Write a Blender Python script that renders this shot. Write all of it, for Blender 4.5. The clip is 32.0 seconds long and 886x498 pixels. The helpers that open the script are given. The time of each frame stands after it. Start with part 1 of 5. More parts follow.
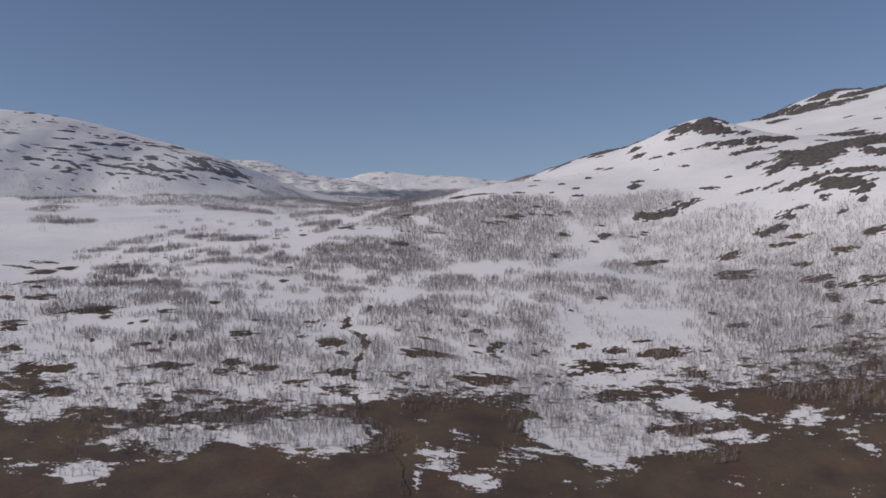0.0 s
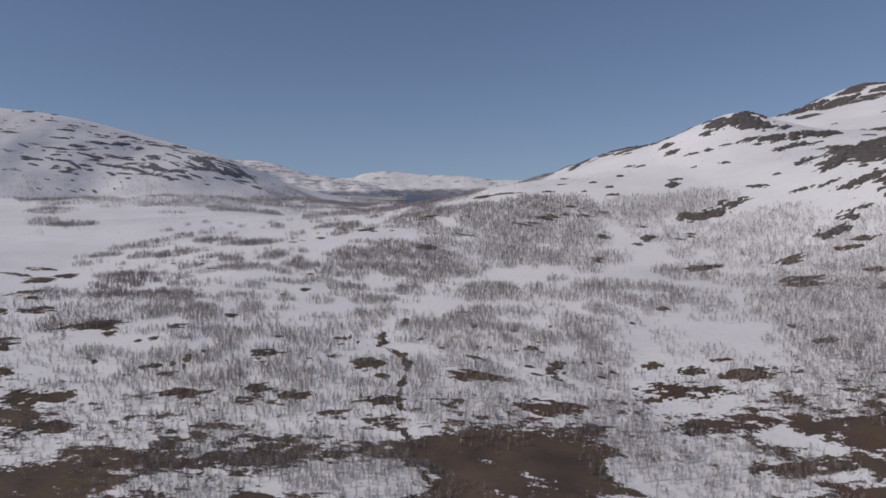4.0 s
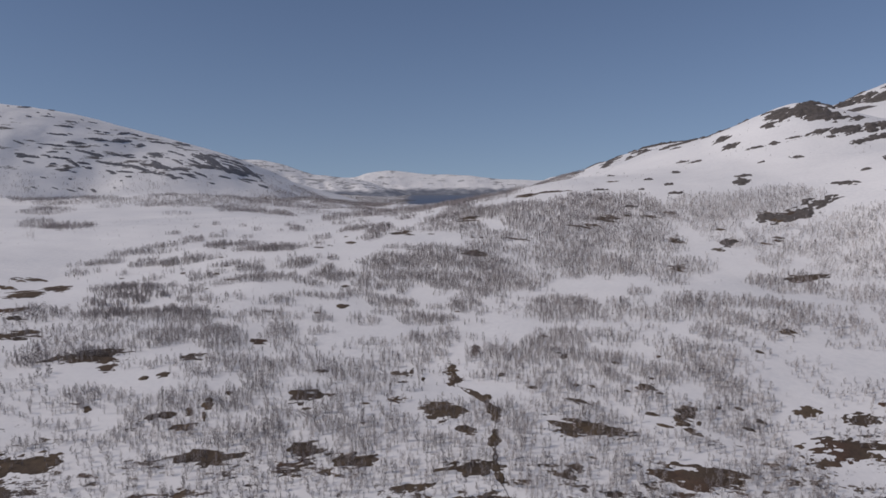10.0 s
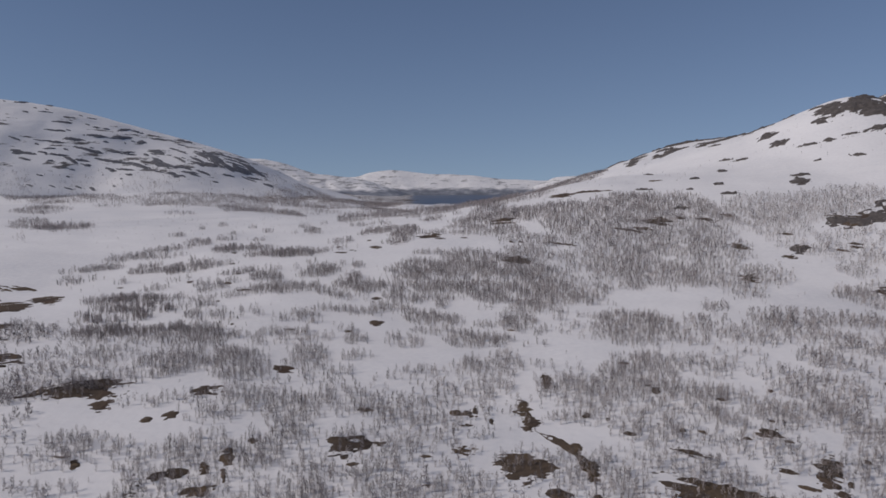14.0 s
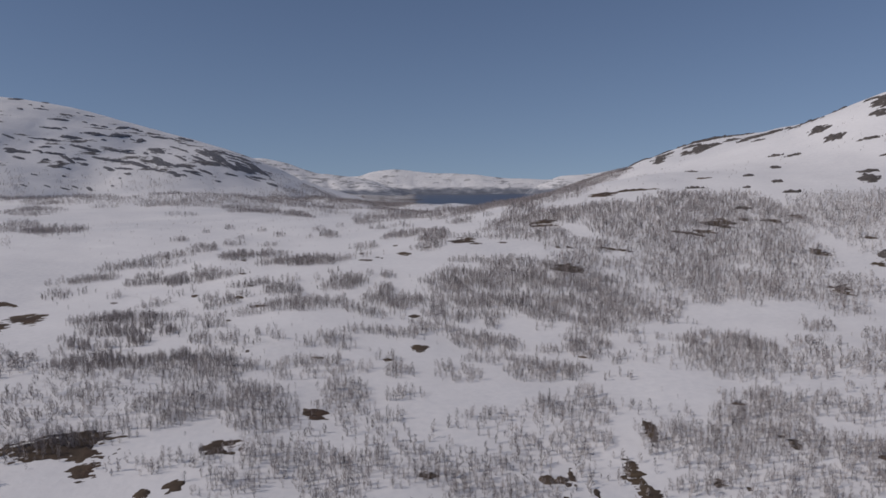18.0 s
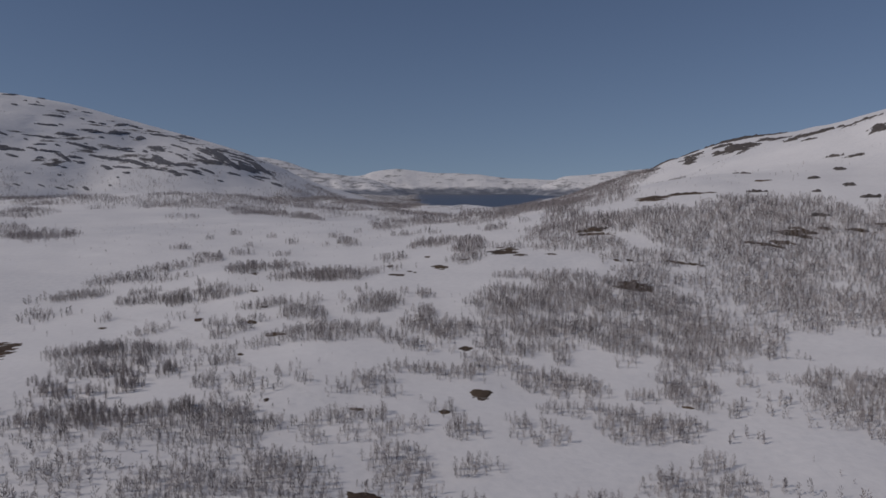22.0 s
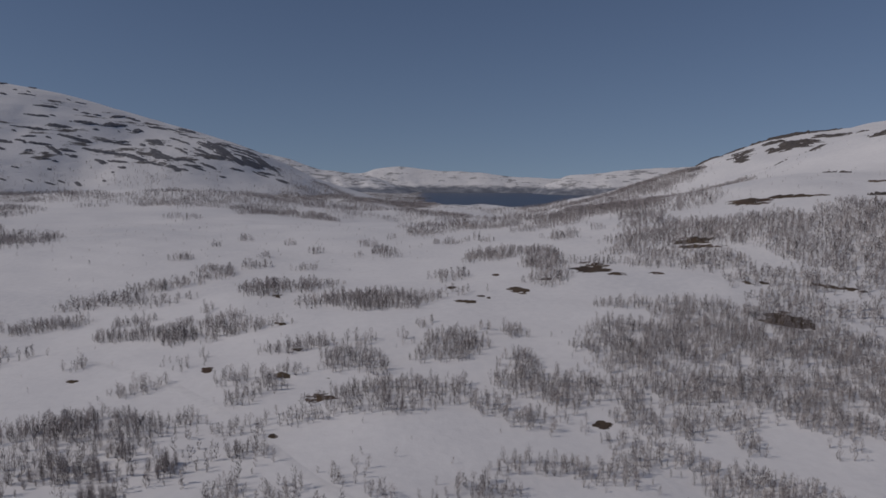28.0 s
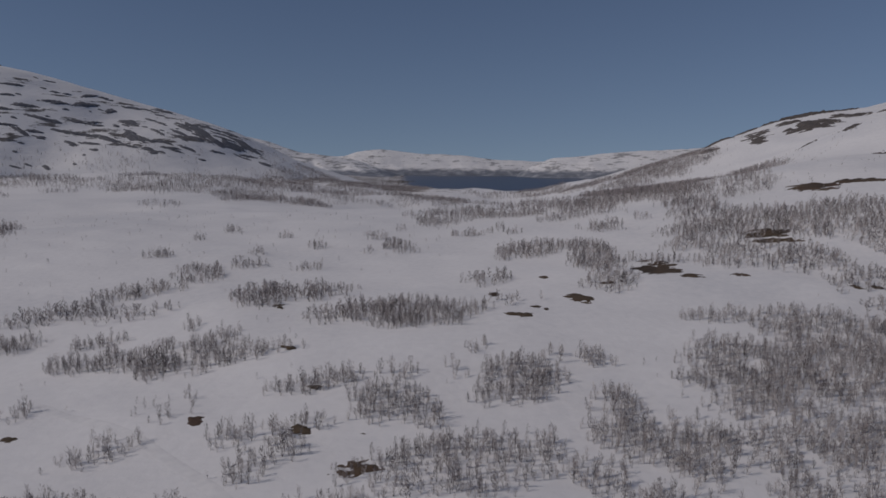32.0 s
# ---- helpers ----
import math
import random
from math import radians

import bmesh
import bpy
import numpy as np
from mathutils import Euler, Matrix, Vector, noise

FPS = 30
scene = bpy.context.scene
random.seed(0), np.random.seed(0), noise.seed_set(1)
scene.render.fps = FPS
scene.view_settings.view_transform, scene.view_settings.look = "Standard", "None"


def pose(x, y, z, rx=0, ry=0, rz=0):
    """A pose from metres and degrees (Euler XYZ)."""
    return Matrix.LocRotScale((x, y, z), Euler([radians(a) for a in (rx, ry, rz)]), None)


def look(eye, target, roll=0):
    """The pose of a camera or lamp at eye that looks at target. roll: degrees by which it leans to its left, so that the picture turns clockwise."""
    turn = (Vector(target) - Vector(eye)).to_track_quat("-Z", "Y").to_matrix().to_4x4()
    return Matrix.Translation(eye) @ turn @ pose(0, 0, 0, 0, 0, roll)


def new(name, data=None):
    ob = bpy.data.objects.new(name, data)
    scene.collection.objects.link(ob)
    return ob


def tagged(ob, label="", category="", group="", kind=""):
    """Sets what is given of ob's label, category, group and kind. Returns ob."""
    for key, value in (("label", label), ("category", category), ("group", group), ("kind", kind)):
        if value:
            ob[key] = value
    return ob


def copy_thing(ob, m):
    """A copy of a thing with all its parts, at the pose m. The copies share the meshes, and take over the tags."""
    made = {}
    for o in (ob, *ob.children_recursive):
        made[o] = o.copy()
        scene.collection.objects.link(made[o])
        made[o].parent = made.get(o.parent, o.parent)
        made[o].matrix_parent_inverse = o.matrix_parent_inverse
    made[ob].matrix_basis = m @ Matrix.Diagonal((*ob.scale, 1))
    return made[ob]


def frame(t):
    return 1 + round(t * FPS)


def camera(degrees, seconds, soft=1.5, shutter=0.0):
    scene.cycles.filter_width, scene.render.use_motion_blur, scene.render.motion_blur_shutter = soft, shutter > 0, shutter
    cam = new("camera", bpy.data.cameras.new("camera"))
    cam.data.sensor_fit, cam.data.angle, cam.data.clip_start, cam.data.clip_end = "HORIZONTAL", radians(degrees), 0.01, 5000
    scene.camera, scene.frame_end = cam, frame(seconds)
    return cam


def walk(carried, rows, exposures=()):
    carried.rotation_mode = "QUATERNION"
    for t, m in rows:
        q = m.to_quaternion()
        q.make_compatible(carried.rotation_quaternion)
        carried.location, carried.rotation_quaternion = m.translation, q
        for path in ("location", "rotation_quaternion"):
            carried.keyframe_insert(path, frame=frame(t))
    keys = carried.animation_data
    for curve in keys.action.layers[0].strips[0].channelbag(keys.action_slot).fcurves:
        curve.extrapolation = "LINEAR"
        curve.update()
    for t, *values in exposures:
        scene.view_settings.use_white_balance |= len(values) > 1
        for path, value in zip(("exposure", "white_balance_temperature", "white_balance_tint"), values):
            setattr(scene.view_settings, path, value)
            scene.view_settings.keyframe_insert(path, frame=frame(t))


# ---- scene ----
cam = camera(62.8, 32.0, soft=1.6)
METRES, EYE, TILT, LEAN, TURN = 300.0, 60.0, -5.2, 0.0, 0.0
ROWS = [
    (0.0, 0.0, 0.0, 0.0, 0.0, 0.0, -0.0),
    (0.5, -0.0063, 0.0124, 0.0009, 0.01, -0.0, 0.02),
    (1.0, -0.0133, 0.0259, 0.0019, 0.01, -0.0, 0.08),
    (1.5, -0.0197, 0.0384, 0.0028, 0.02, -0.01, 0.1),
    (2.0, -0.0265, 0.0521, 0.0036, 0.02, -0.01, 0.13),
    (2.5, -0.0328, 0.0647, 0.0044, 0.02, -0.01, 0.15),
    (3.0, -0.0395, 0.0785, 0.0054, 0.02, -0.01, 0.16),
    (3.5, -0.0457, 0.0913, 0.0062, 0.02, -0.01, 0.17),
    (5.5, -0.0707, 0.1447, 0.0092, 0.04, -0.02, 0.29),
    (6.0, -0.0772, 0.1588, 0.0099, 0.04, -0.02, 0.33),
    (6.5, -0.0829, 0.1717, 0.0108, 0.04, -0.02, 0.38),
    (7.0, -0.0892, 0.186, 0.0116, 0.04, -0.02, 0.41),
    (7.5, -0.095, 0.1992, 0.0124, 0.04, -0.02, 0.43),
    (8.0, -0.1012, 0.2135, 0.0132, 0.04, -0.01, 0.43),
    (8.5, -0.1069, 0.227, 0.0142, 0.05, -0.02, 0.4),
    (9.0, -0.1132, 0.2413, 0.0153, 0.05, -0.03, 0.36),
    (9.5, -0.1192, 0.2549, 0.0161, 0.05, -0.03, 0.28),
    (10.0, -0.1255, 0.2695, 0.0173, 0.06, -0.04, 0.24),
    (10.5, -0.1316, 0.2832, 0.018, 0.05, -0.03, 0.18),
    (11.0, -0.1381, 0.2981, 0.019, 0.06, -0.04, 0.14),
    (11.5, -0.1441, 0.3119, 0.02, 0.06, -0.04, 0.14),
    (12.0, -0.1506, 0.327, 0.0211, 0.06, -0.04, 0.1),
    (12.5, -0.1566, 0.341, 0.022, 0.06, -0.04, 0.06),
    (13.0, -0.163, 0.3561, 0.023, 0.06, -0.04, 0.01),
    (13.5, -0.1689, 0.3702, 0.0241, 0.06, -0.04, 0.02),
    (14.0, -0.1754, 0.3856, 0.0252, 0.07, -0.04, 0.03),
    (14.5, -0.1812, 0.3998, 0.0262, 0.07, -0.04, 0.06),
    (16.5, -0.2044, 0.4596, 0.0303, 0.11, -0.07, 0.11),
    (17.0, -0.2104, 0.4749, 0.0316, 0.1, -0.09, 0.14),
    (17.5, -0.2157, 0.4894, 0.0327, 0.11, -0.09, 0.17),
    (18.0, -0.2215, 0.505, 0.0342, 0.11, -0.09, 0.17),
    (18.5, -0.2268, 0.5194, 0.0355, 0.11, -0.09, 0.15),
    (19.0, -0.2326, 0.535, 0.0371, 0.12, -0.11, 0.16),
    (19.5, -0.238, 0.5495, 0.0385, 0.12, -0.1, 0.12),
    (20.0, -0.2439, 0.5651, 0.0402, 0.11, -0.1, 0.1),
    (20.5, -0.2492, 0.5796, 0.042, 0.11, -0.1, 0.09),
    (21.0, -0.255, 0.5952, 0.0441, 0.12, -0.11, 0.08),
    (21.5, -0.2604, 0.6097, 0.0459, 0.12, -0.11, 0.02),
    (22.0, -0.2662, 0.6254, 0.048, 0.13, -0.11, -0.06),
    (22.5, -0.2717, 0.6398, 0.0498, 0.13, -0.11, -0.09),
    (23.0, -0.2775, 0.6554, 0.0517, 0.13, -0.13, -0.11),
    (23.5, -0.2829, 0.6698, 0.0532, 0.14, -0.13, -0.15),
    (24.0, -0.2887, 0.6855, 0.0546, 0.14, -0.13, -0.21),
    (24.5, -0.2941, 0.6999, 0.0556, 0.13, -0.13, -0.25),
    (25.0, -0.3, 0.7155, 0.0568, 0.13, -0.14, -0.29),
    (25.5, -0.3054, 0.73, 0.0578, 0.12, -0.14, -0.32),
    (27.5, -0.3281, 0.7896, 0.0622, 0.07, -0.22, -0.43),
    (28.0, -0.3339, 0.8048, 0.0633, 0.03, -0.26, -0.48),
    (28.5, -0.3392, 0.819, 0.0643, -0.03, -0.32, -0.49),
    (29.0, -0.3447, 0.8344, 0.0656, -0.13, -0.46, -0.45),
    (29.5, -0.3499, 0.8485, 0.0668, -0.28, -0.62, -0.43),
    (30.0, -0.3554, 0.8637, 0.0681, -0.53, -0.83, -0.4),
    (30.5, -0.3604, 0.8779, 0.0692, -0.75, -1.02, -0.38),
    (31.0, -0.3658, 0.8933, 0.0704, -1.0, -1.21, -0.36),
    (31.5, -0.3706, 0.9075, 0.0715, -1.24, -1.39, -0.32),
    (32.0, -0.3759, 0.9228, 0.0728, -1.5, -1.57, -0.28),
]
walk(cam, [(t, pose(0, 0, EYE, TILT, LEAN, TURN) @ pose(METRES * x, METRES * y, METRES * z, 90 + pitch, roll, yaw)) for t, x, y, z, yaw, pitch, roll in ROWS],
     exposures=[(0.0, -0.12, 6800, 17), (6.0, -0.12, 6800, 17), (13.0, -0.21, 6800, 17), (17.0, -0.28, 6800, 17), (19.0, -0.35, 6800, 17),
                (21.0, -0.62, 6800, 17), (25.0, -0.70, 6800, 17), (32.0, -0.80, 6800, 17)])

# ---- light: a clear spring day, sun behind on the left ----
SUN_EL, SUN_AZ = 41.0, -107.0  # degrees; azimuth from +y towards +x
world = bpy.data.worlds.new("sky")
scene.world = world
world.use_nodes = True
wn = world.node_tree.nodes
sky = wn.new("ShaderNodeTexSky")
sky.sky_type, sky.sun_disc = "NISHITA", False
sky.sun_elevation, sky.sun_rotation = radians(SUN_EL), radians(SUN_AZ)
sky.altitude, sky.air_density, sky.dust_density, sky.ozone_density = 2500, 0.75, 0.1, 1.7
# the upper air is clear and even: the sky's paling towards the horizon is drawn out
direction, stretch, unit = wn.new("ShaderNodeTexCoord"), wn.new("ShaderNodeMapping"), wn.new("ShaderNodeVectorMath")
stretch.inputs["Location"].default_value, stretch.inputs["Scale"].default_value = (0, 0, 0.065), (1, 1, 0.55)
unit.operation = "NORMALIZE"
world.node_tree.links.new(direction.outputs["Generated"], stretch.inputs["Vector"])
world.node_tree.links.new(stretch.outputs[0], unit.inputs[0])
world.node_tree.links.new(unit.outputs[0], sky.inputs["Vector"])
world.node_tree.links.new(sky.outputs[0], wn["Background"].inputs[0])
wn["Background"].inputs[1].default_value = 0.072
sun = new("sun", bpy.data.lights.new("sun", "SUN"))
sun.data.energy, sun.data.angle, sun.data.color = 2.4, radians(0.9), (1.0, 0.955, 0.88)
sun_way = Vector((math.sin(radians(SUN_AZ)) * math.cos(radians(SUN_EL)), math.cos(radians(SUN_AZ)) * math.cos(radians(SUN_EL)), math.sin(radians(SUN_EL))))
sun.matrix_world = look(sun_way * 500, (0, 0, 0))

# ---- materials ----
def material(name):
    m = bpy.data.materials.new(name)
    m.use_nodes = True
    tree = m.node_tree
    return m, tree, tree.nodes["Principled BSDF"]


def put(tree, kind, **settings):
    node = tree.nodes.new(kind)
    for key, value in settings.items():
        if key in node.inputs:
            node.inputs[key].default_value = value
    return node


def noise_of(tree, coords, scale, detail=4.0, rough=0.55, stretch=(1, 1, 1), turn=0.0):
    mapping = tree.nodes.new("ShaderNodeMapping")
    mapping.inputs["Scale"].default_value = stretch
    mapping.inputs["Rotation"].default_value = (0, 0, radians(turn))
    tree.links.new(coords, mapping.inputs["Vector"])
    n = put(tree, "ShaderNodeTexNoise", Scale=scale, Detail=detail, Roughness=rough)
    tree.links.new(mapping.outputs[0], n.inputs["Vector"])
    return n.outputs["Fac"]


def ramp(tree, value, stops):
    r = tree.nodes.new("ShaderNodeValToRGB")
    while len(r.color_ramp.elements) < len(stops):
        r.color_ramp.elements.new(0.5)
    for e, (at, colour) in zip(r.color_ramp.elements, stops):
        e.position, e.color = at, (*colour, 1)
    tree.links.new(value, r.inputs[0])
    return r.outputs[0]


def mixed(tree, factor, a, b):
    n = tree.nodes.new("ShaderNodeMix")
    n.data_type = "RGBA"
    for socket, value in ((n.inputs["Factor"], factor), (n.inputs["A"], a), (n.inputs["B"], b)):
        if isinstance(value, tuple):
            socket.default_value = (*value, 1)
        else:
            tree.links.new(value, socket)
    return n.outputs["Result"]


def sums(tree, kind, a, b):
    n = tree.nodes.new("ShaderNodeMath")
    n.operation = kind
    for socket, value in zip(n.inputs, (a, b)):
        if isinstance(value, (int, float)):
            socket.default_value = value
        else:
            tree.links.new(value, socket)
    return n.outputs[0]


def bump(tree, shader, value, strength, distance):
    n = put(tree, "ShaderNodeBump", Strength=strength, Distance=distance)
    tree.links.new(value, n.inputs["Height"])
    tree.links.new(n.outputs[0], shader.inputs["Normal"])


def place(tree):
    return tree.nodes.new("ShaderNodeNewGeometry").outputs["Position"]


def grey_value(v):
    return (v, v, v)


HEATH_STOPS = [(0.28, (0.050, 0.041, 0.036)), (0.45, (0.080, 0.063, 0.052)), (0.60, (0.112, 0.085, 0.064)), (0.78, (0.152, 0.108, 0.072))]


def heath_colour(tree, p):
    broad = noise_of(tree, p, 0.09, 3.0)
    fine = noise_of(tree, p, 1.4, 6.0, 0.7)
    both = sums(tree, "ADD", sums(tree, "MULTIPLY", broad, 0.8), sums(tree, "MULTIPLY", fine, 0.35))
    grass = ramp(tree, noise_of(tree, p, 0.045, 4.0, 0.6), [(0.52, grey_value(0.0)), (0.68, grey_value(0.55))])
    shrubs = ramp(tree, noise_of(tree, p, 0.06, 4.0, 0.6, (1, 1, 1), 40.0), [(0.54, grey_value(0.0)), (0.68, grey_value(0.7))])
    ochre = ramp(tree, fine, [(0.3, (0.075, 0.058, 0.040)), (0.7, (0.145, 0.112, 0.072))])
    rust = ramp(tree, fine, [(0.3, (0.085, 0.052, 0.042)), (0.7, (0.15, 0.088, 0.066))])
    return mixed(tree, shrubs, mixed(tree, grass, ramp(tree, both, HEATH_STOPS), ochre), rust), fine


def snow_colour(tree, p):
    broad = noise_of(tree, p, 0.018, 4.0)
    fine = noise_of(tree, p, 0.6, 5.0)
    both = sums(tree, "ADD", sums(tree, "MULTIPLY", broad, 0.65), sums(tree, "MULTIPLY", fine, 0.35))
    return ramp(tree, both, [(0.3, (0.68, 0.69, 0.715)), (0.5, (0.80, 0.80, 0.81)), (0.7, (0.87, 0.87, 0.875))]), fine


# snow over heath: the attribute "bare" says how much has melted out
ground_mat, tr, sh = material("melting_snow")
p = place(tr)
snow, grain = snow_colour(tr, p)
heath, tuft = heath_colour(tr, p)
bare_attr = tr.nodes.new("ShaderNodeAttribute")
bare_attr.attribute_name = "bare"
fringe = sums(tr, "ADD", sums(tr, "MULTIPLY", noise_of(tr, p, 0.085, 8.0, 0.72, (0.7, 1.2, 1)), 1.2), sums(tr, "ADD", sums(tr, "MULTIPLY", noise_of(tr, p, 0.30, 6.0, 0.70, (0.65, 1.2, 1)), 1.25), sums(tr, "MULTIPLY", noise_of(tr, p, 1.3, 3.0), 0.35)))
melt = sums(tr, "ADD", bare_attr.outputs["Fac"], sums(tr, "SUBTRACT", fringe, 1.345))
mask = ramp(tr, melt, [(0.50, grey_value(0.0)), (0.55, grey_value(1.0))])
tr.links.new(mixed(tr, mask, snow, heath), sh.inputs["Base Color"])
sh.inputs["Roughness"].default_value = 0.75
sh.inputs["Specular IOR Level"].default_value = 0.25
bump(tr, sh, sums(tr, "ADD", grain, sums(tr, "MULTIPLY", mask, -0.5)), 0.32, 0.35)

# snow on the mountains with rock showing along the strata
mountain_mat, tr, sh = material("mountain_snow")
p = place(tr)
snow, grain = snow_colour(tr, p)
rock = ramp(tr, noise_of(tr, p, 0.25, 6.0), [(0.3, (0.09, 0.085, 0.088)), (0.7, (0.2, 0.19, 0.185))])
rocky = tr.nodes.new("ShaderNodeAttribute")
rocky.attribute_name = "bare"
strata = noise_of(tr, p, 0.03, 8.0, 0.70, (1.0, 0.5, 4.0))
mask = ramp(tr, sums(tr, "ADD", strata, rocky.outputs["Fac"]), [(0.585, grey_value(0.0)), (0.625, grey_value(1.0))])
tr.links.new(mixed(tr, mask, snow, rock), sh.inputs["Base Color"])
sh.inputs["Roughness"].default_value = 0.8
sh.inputs["Specular IOR Level"].default_value = 0.2
bump(tr, sh, strata, 0.6, 3.0)

far_mat, tr, sh = material("far_snow_hazy_woods")
p = place(tr)
snow, grain = snow_colour(tr, p)
# woods with snow between; the distance's blue haze is put into their colour
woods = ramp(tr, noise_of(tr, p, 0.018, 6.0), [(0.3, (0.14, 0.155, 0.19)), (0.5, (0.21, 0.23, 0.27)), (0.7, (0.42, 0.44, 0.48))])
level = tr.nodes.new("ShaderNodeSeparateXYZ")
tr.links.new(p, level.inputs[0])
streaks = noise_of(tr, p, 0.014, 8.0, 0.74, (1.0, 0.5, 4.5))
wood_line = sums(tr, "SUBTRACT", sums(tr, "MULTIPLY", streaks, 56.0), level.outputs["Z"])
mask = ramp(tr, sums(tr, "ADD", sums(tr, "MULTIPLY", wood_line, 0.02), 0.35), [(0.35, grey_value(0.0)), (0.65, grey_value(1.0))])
stony = tr.nodes.new("ShaderNodeAttribute")
stony.attribute_name = "bare"
rock_mask = ramp(tr, sums(tr, "ADD", streaks, stony.outputs["Fac"]), [(0.56, grey_value(0.0)), (0.61, grey_value(0.7))])
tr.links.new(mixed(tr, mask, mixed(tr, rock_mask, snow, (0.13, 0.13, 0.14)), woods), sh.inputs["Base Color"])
sh.inputs["Roughness"].default_value = 0.85
bump(tr, sh, streaks, 0.9, 12.0)

patch_mat, tr, sh = material("bare_heath")
p = place(tr)
heath, tuft = heath_colour(tr, p)
tr.links.new(heath, sh.inputs["Base Color"])
sh.inputs["Roughness"].default_value = 0.9
sh.inputs["Specular IOR Level"].default_value = 0.15
bump(tr, sh, tuft, 0.9, 0.3)

rock_mat, tr, sh = material("dark_rock")
p = place(tr)
grain = noise_of(tr, p, 0.5, 7.0, 0.65)
tr.links.new(ramp(tr, grain, [(0.3, (0.065, 0.058, 0.056)), (0.55, (0.12, 0.105, 0.098)), (0.75, (0.20, 0.18, 0.17))]), sh.inputs["Base Color"])
sh.inputs["Roughness"].default_value = 0.85
bump(tr, sh, grain, 1.0, 1.0)

ledge_mat, tr, sh = material("grey_ledge_rock")
p = place(tr)
grain = noise_of(tr, p, 0.35, 7.0, 0.65)
tr.links.new(ramp(tr, grain, [(0.3, (0.09, 0.092, 0.104)), (0.55, (0.16, 0.162, 0.178)), (0.75, (0.30, 0.30, 0.31))]), sh.inputs["Base Color"])
sh.inputs["Roughness"].default_value = 0.85
bump(tr, sh, grain, 1.0, 1.2)

bark_mat, tr, sh = material("birch_bark")
p = place(tr)
tr.links.new(ramp(tr, noise_of(tr, p, 3.0, 4.0), [(0.35, (0.2, 0.175, 0.165)), (0.6, (0.32, 0.29, 0.28)), (0.8, (0.5, 0.48, 0.47))]), sh.inputs["Base Color"])
sh.inputs["Roughness"].default_value = 0.85

twig_mat, tr, sh = material("birch_twigs")
p = place(tr)
tone = tr.nodes.new("ShaderNodeAttribute")
tone.attribute_name = "tone"
shade = sums(tr, "ADD", sums(tr, "MULTIPLY", noise_of(tr, p, 0.12, 3.0), 0.45), sums(tr, "MULTIPLY", tone.outputs["Fac"], 0.55))
tr.links.new(ramp(tr, shade, [(0.15, (0.105, 0.094, 0.095)), (0.40, (0.27, 0.241, 0.238)), (0.65, (0.42, 0.378, 0.366)), (0.85, (0.58, 0.53, 0.51))]), sh.inputs["Base Color"])
sh.inputs["Roughness"].default_value = 0.9

water_mat, tr, sh = material("lake_water")
p = place(tr)
# the water's blue, made paler: distant haze is included in this colour
sh.inputs["Base Color"].default_value = (0.062, 0.078, 0.118, 1)
sh.inputs["Roughness"].default_value = 0.35
sh.inputs["Specular IOR Level"].default_value = 0.3
bump(tr, sh, noise_of(tr, p, 0.08, 4.0, 0.6, (1, 0.4, 1)), 0.5, 2.0)

track_mat, tr, sh = material("packed_snow")
p = place(tr)
tr.links.new(ramp(tr, noise_of(tr, p, 0.8, 4.0), [(0.3, (0.74, 0.74, 0.75)), (0.7, (0.84, 0.84, 0.84))]), sh.inputs["Base Color"])
sh.inputs["Roughness"].default_value = 0.7

# ---- shape of the land ----
def cell_hash(i, j, seed):
    n = (i * 374761393 + j * 668265263 + seed * 974634777) & 0xFFFFFFFF
    n = ((n ^ (n >> 13)) * 1274126177) & 0xFFFFFFFF
    return ((n ^ (n >> 16)) & 0xFFFF) / 32767.5 - 1.0


def waves(x, y, size, octaves=3, seed=0):
    """Smooth value noise, about -1 to 1, with features of that size in metres."""
    x, y = np.asarray(x, float), np.asarray(y, float)
    total, amp, norm = np.zeros(np.broadcast(x, y).shape), 1.0, 0.0
    for o in range(octaves):
        u, v = x / size + 31.7 * o, y / size - 17.3 * o
        i, j = np.floor(u).astype(np.int64), np.floor(v).astype(np.int64)
        a, b = u - i, v - j
        a, b = a * a * a * (a * (a * 6 - 15) + 10), b * b * b * (b * (b * 6 - 15) + 10)
        s = seed + o * 7
        low = cell_hash(i, j, s) * (1 - a) + cell_hash(i + 1, j, s) * a
        high = cell_hash(i, j + 1, s) * (1 - a) + cell_hash(i + 1, j + 1, s) * a
        total += amp * (low * (1 - b) + high * b)
        norm, amp, size = norm + amp, amp * 0.5, size * 0.5
    return total / norm


def ease(a, b, v):
    f = np.clip((v - a) / (b - a), 0, 1)
    return f * f * (3 - 2 * f)


# broad swells: x, y, height, reach
SWELLS = [
    (50, 1350, -40.7, 220), (200, 580, 31.8, 45), (650, 750, 41.7, 220), (100, 180, -40.2, 110), (-1100, 640, 44.3, 420),
    (100, 380, -19.5, 60), (-50, 330, -12.7, 60), (200, -150, -43.1, 220), (260, 820, 15.3, 110), (120, 660, 18.0, 45),
    (40, 540, 7.7, 45), (-100, 180, -7.8, 60), (-550, 900, 17.6, 220), (200, 330, -20.0, 60), (350, 1350, -45.5, 220),
    (-700, 300, 4.0, 220), (-200, 530, 0.0, 60), (800, 450, 29.1, 220), (240, 420, 10.3, 45), (-140, 900, -3.2, 110),
    (0, 380, -7.2, 45), (-200, 380, -10.3, 60)]
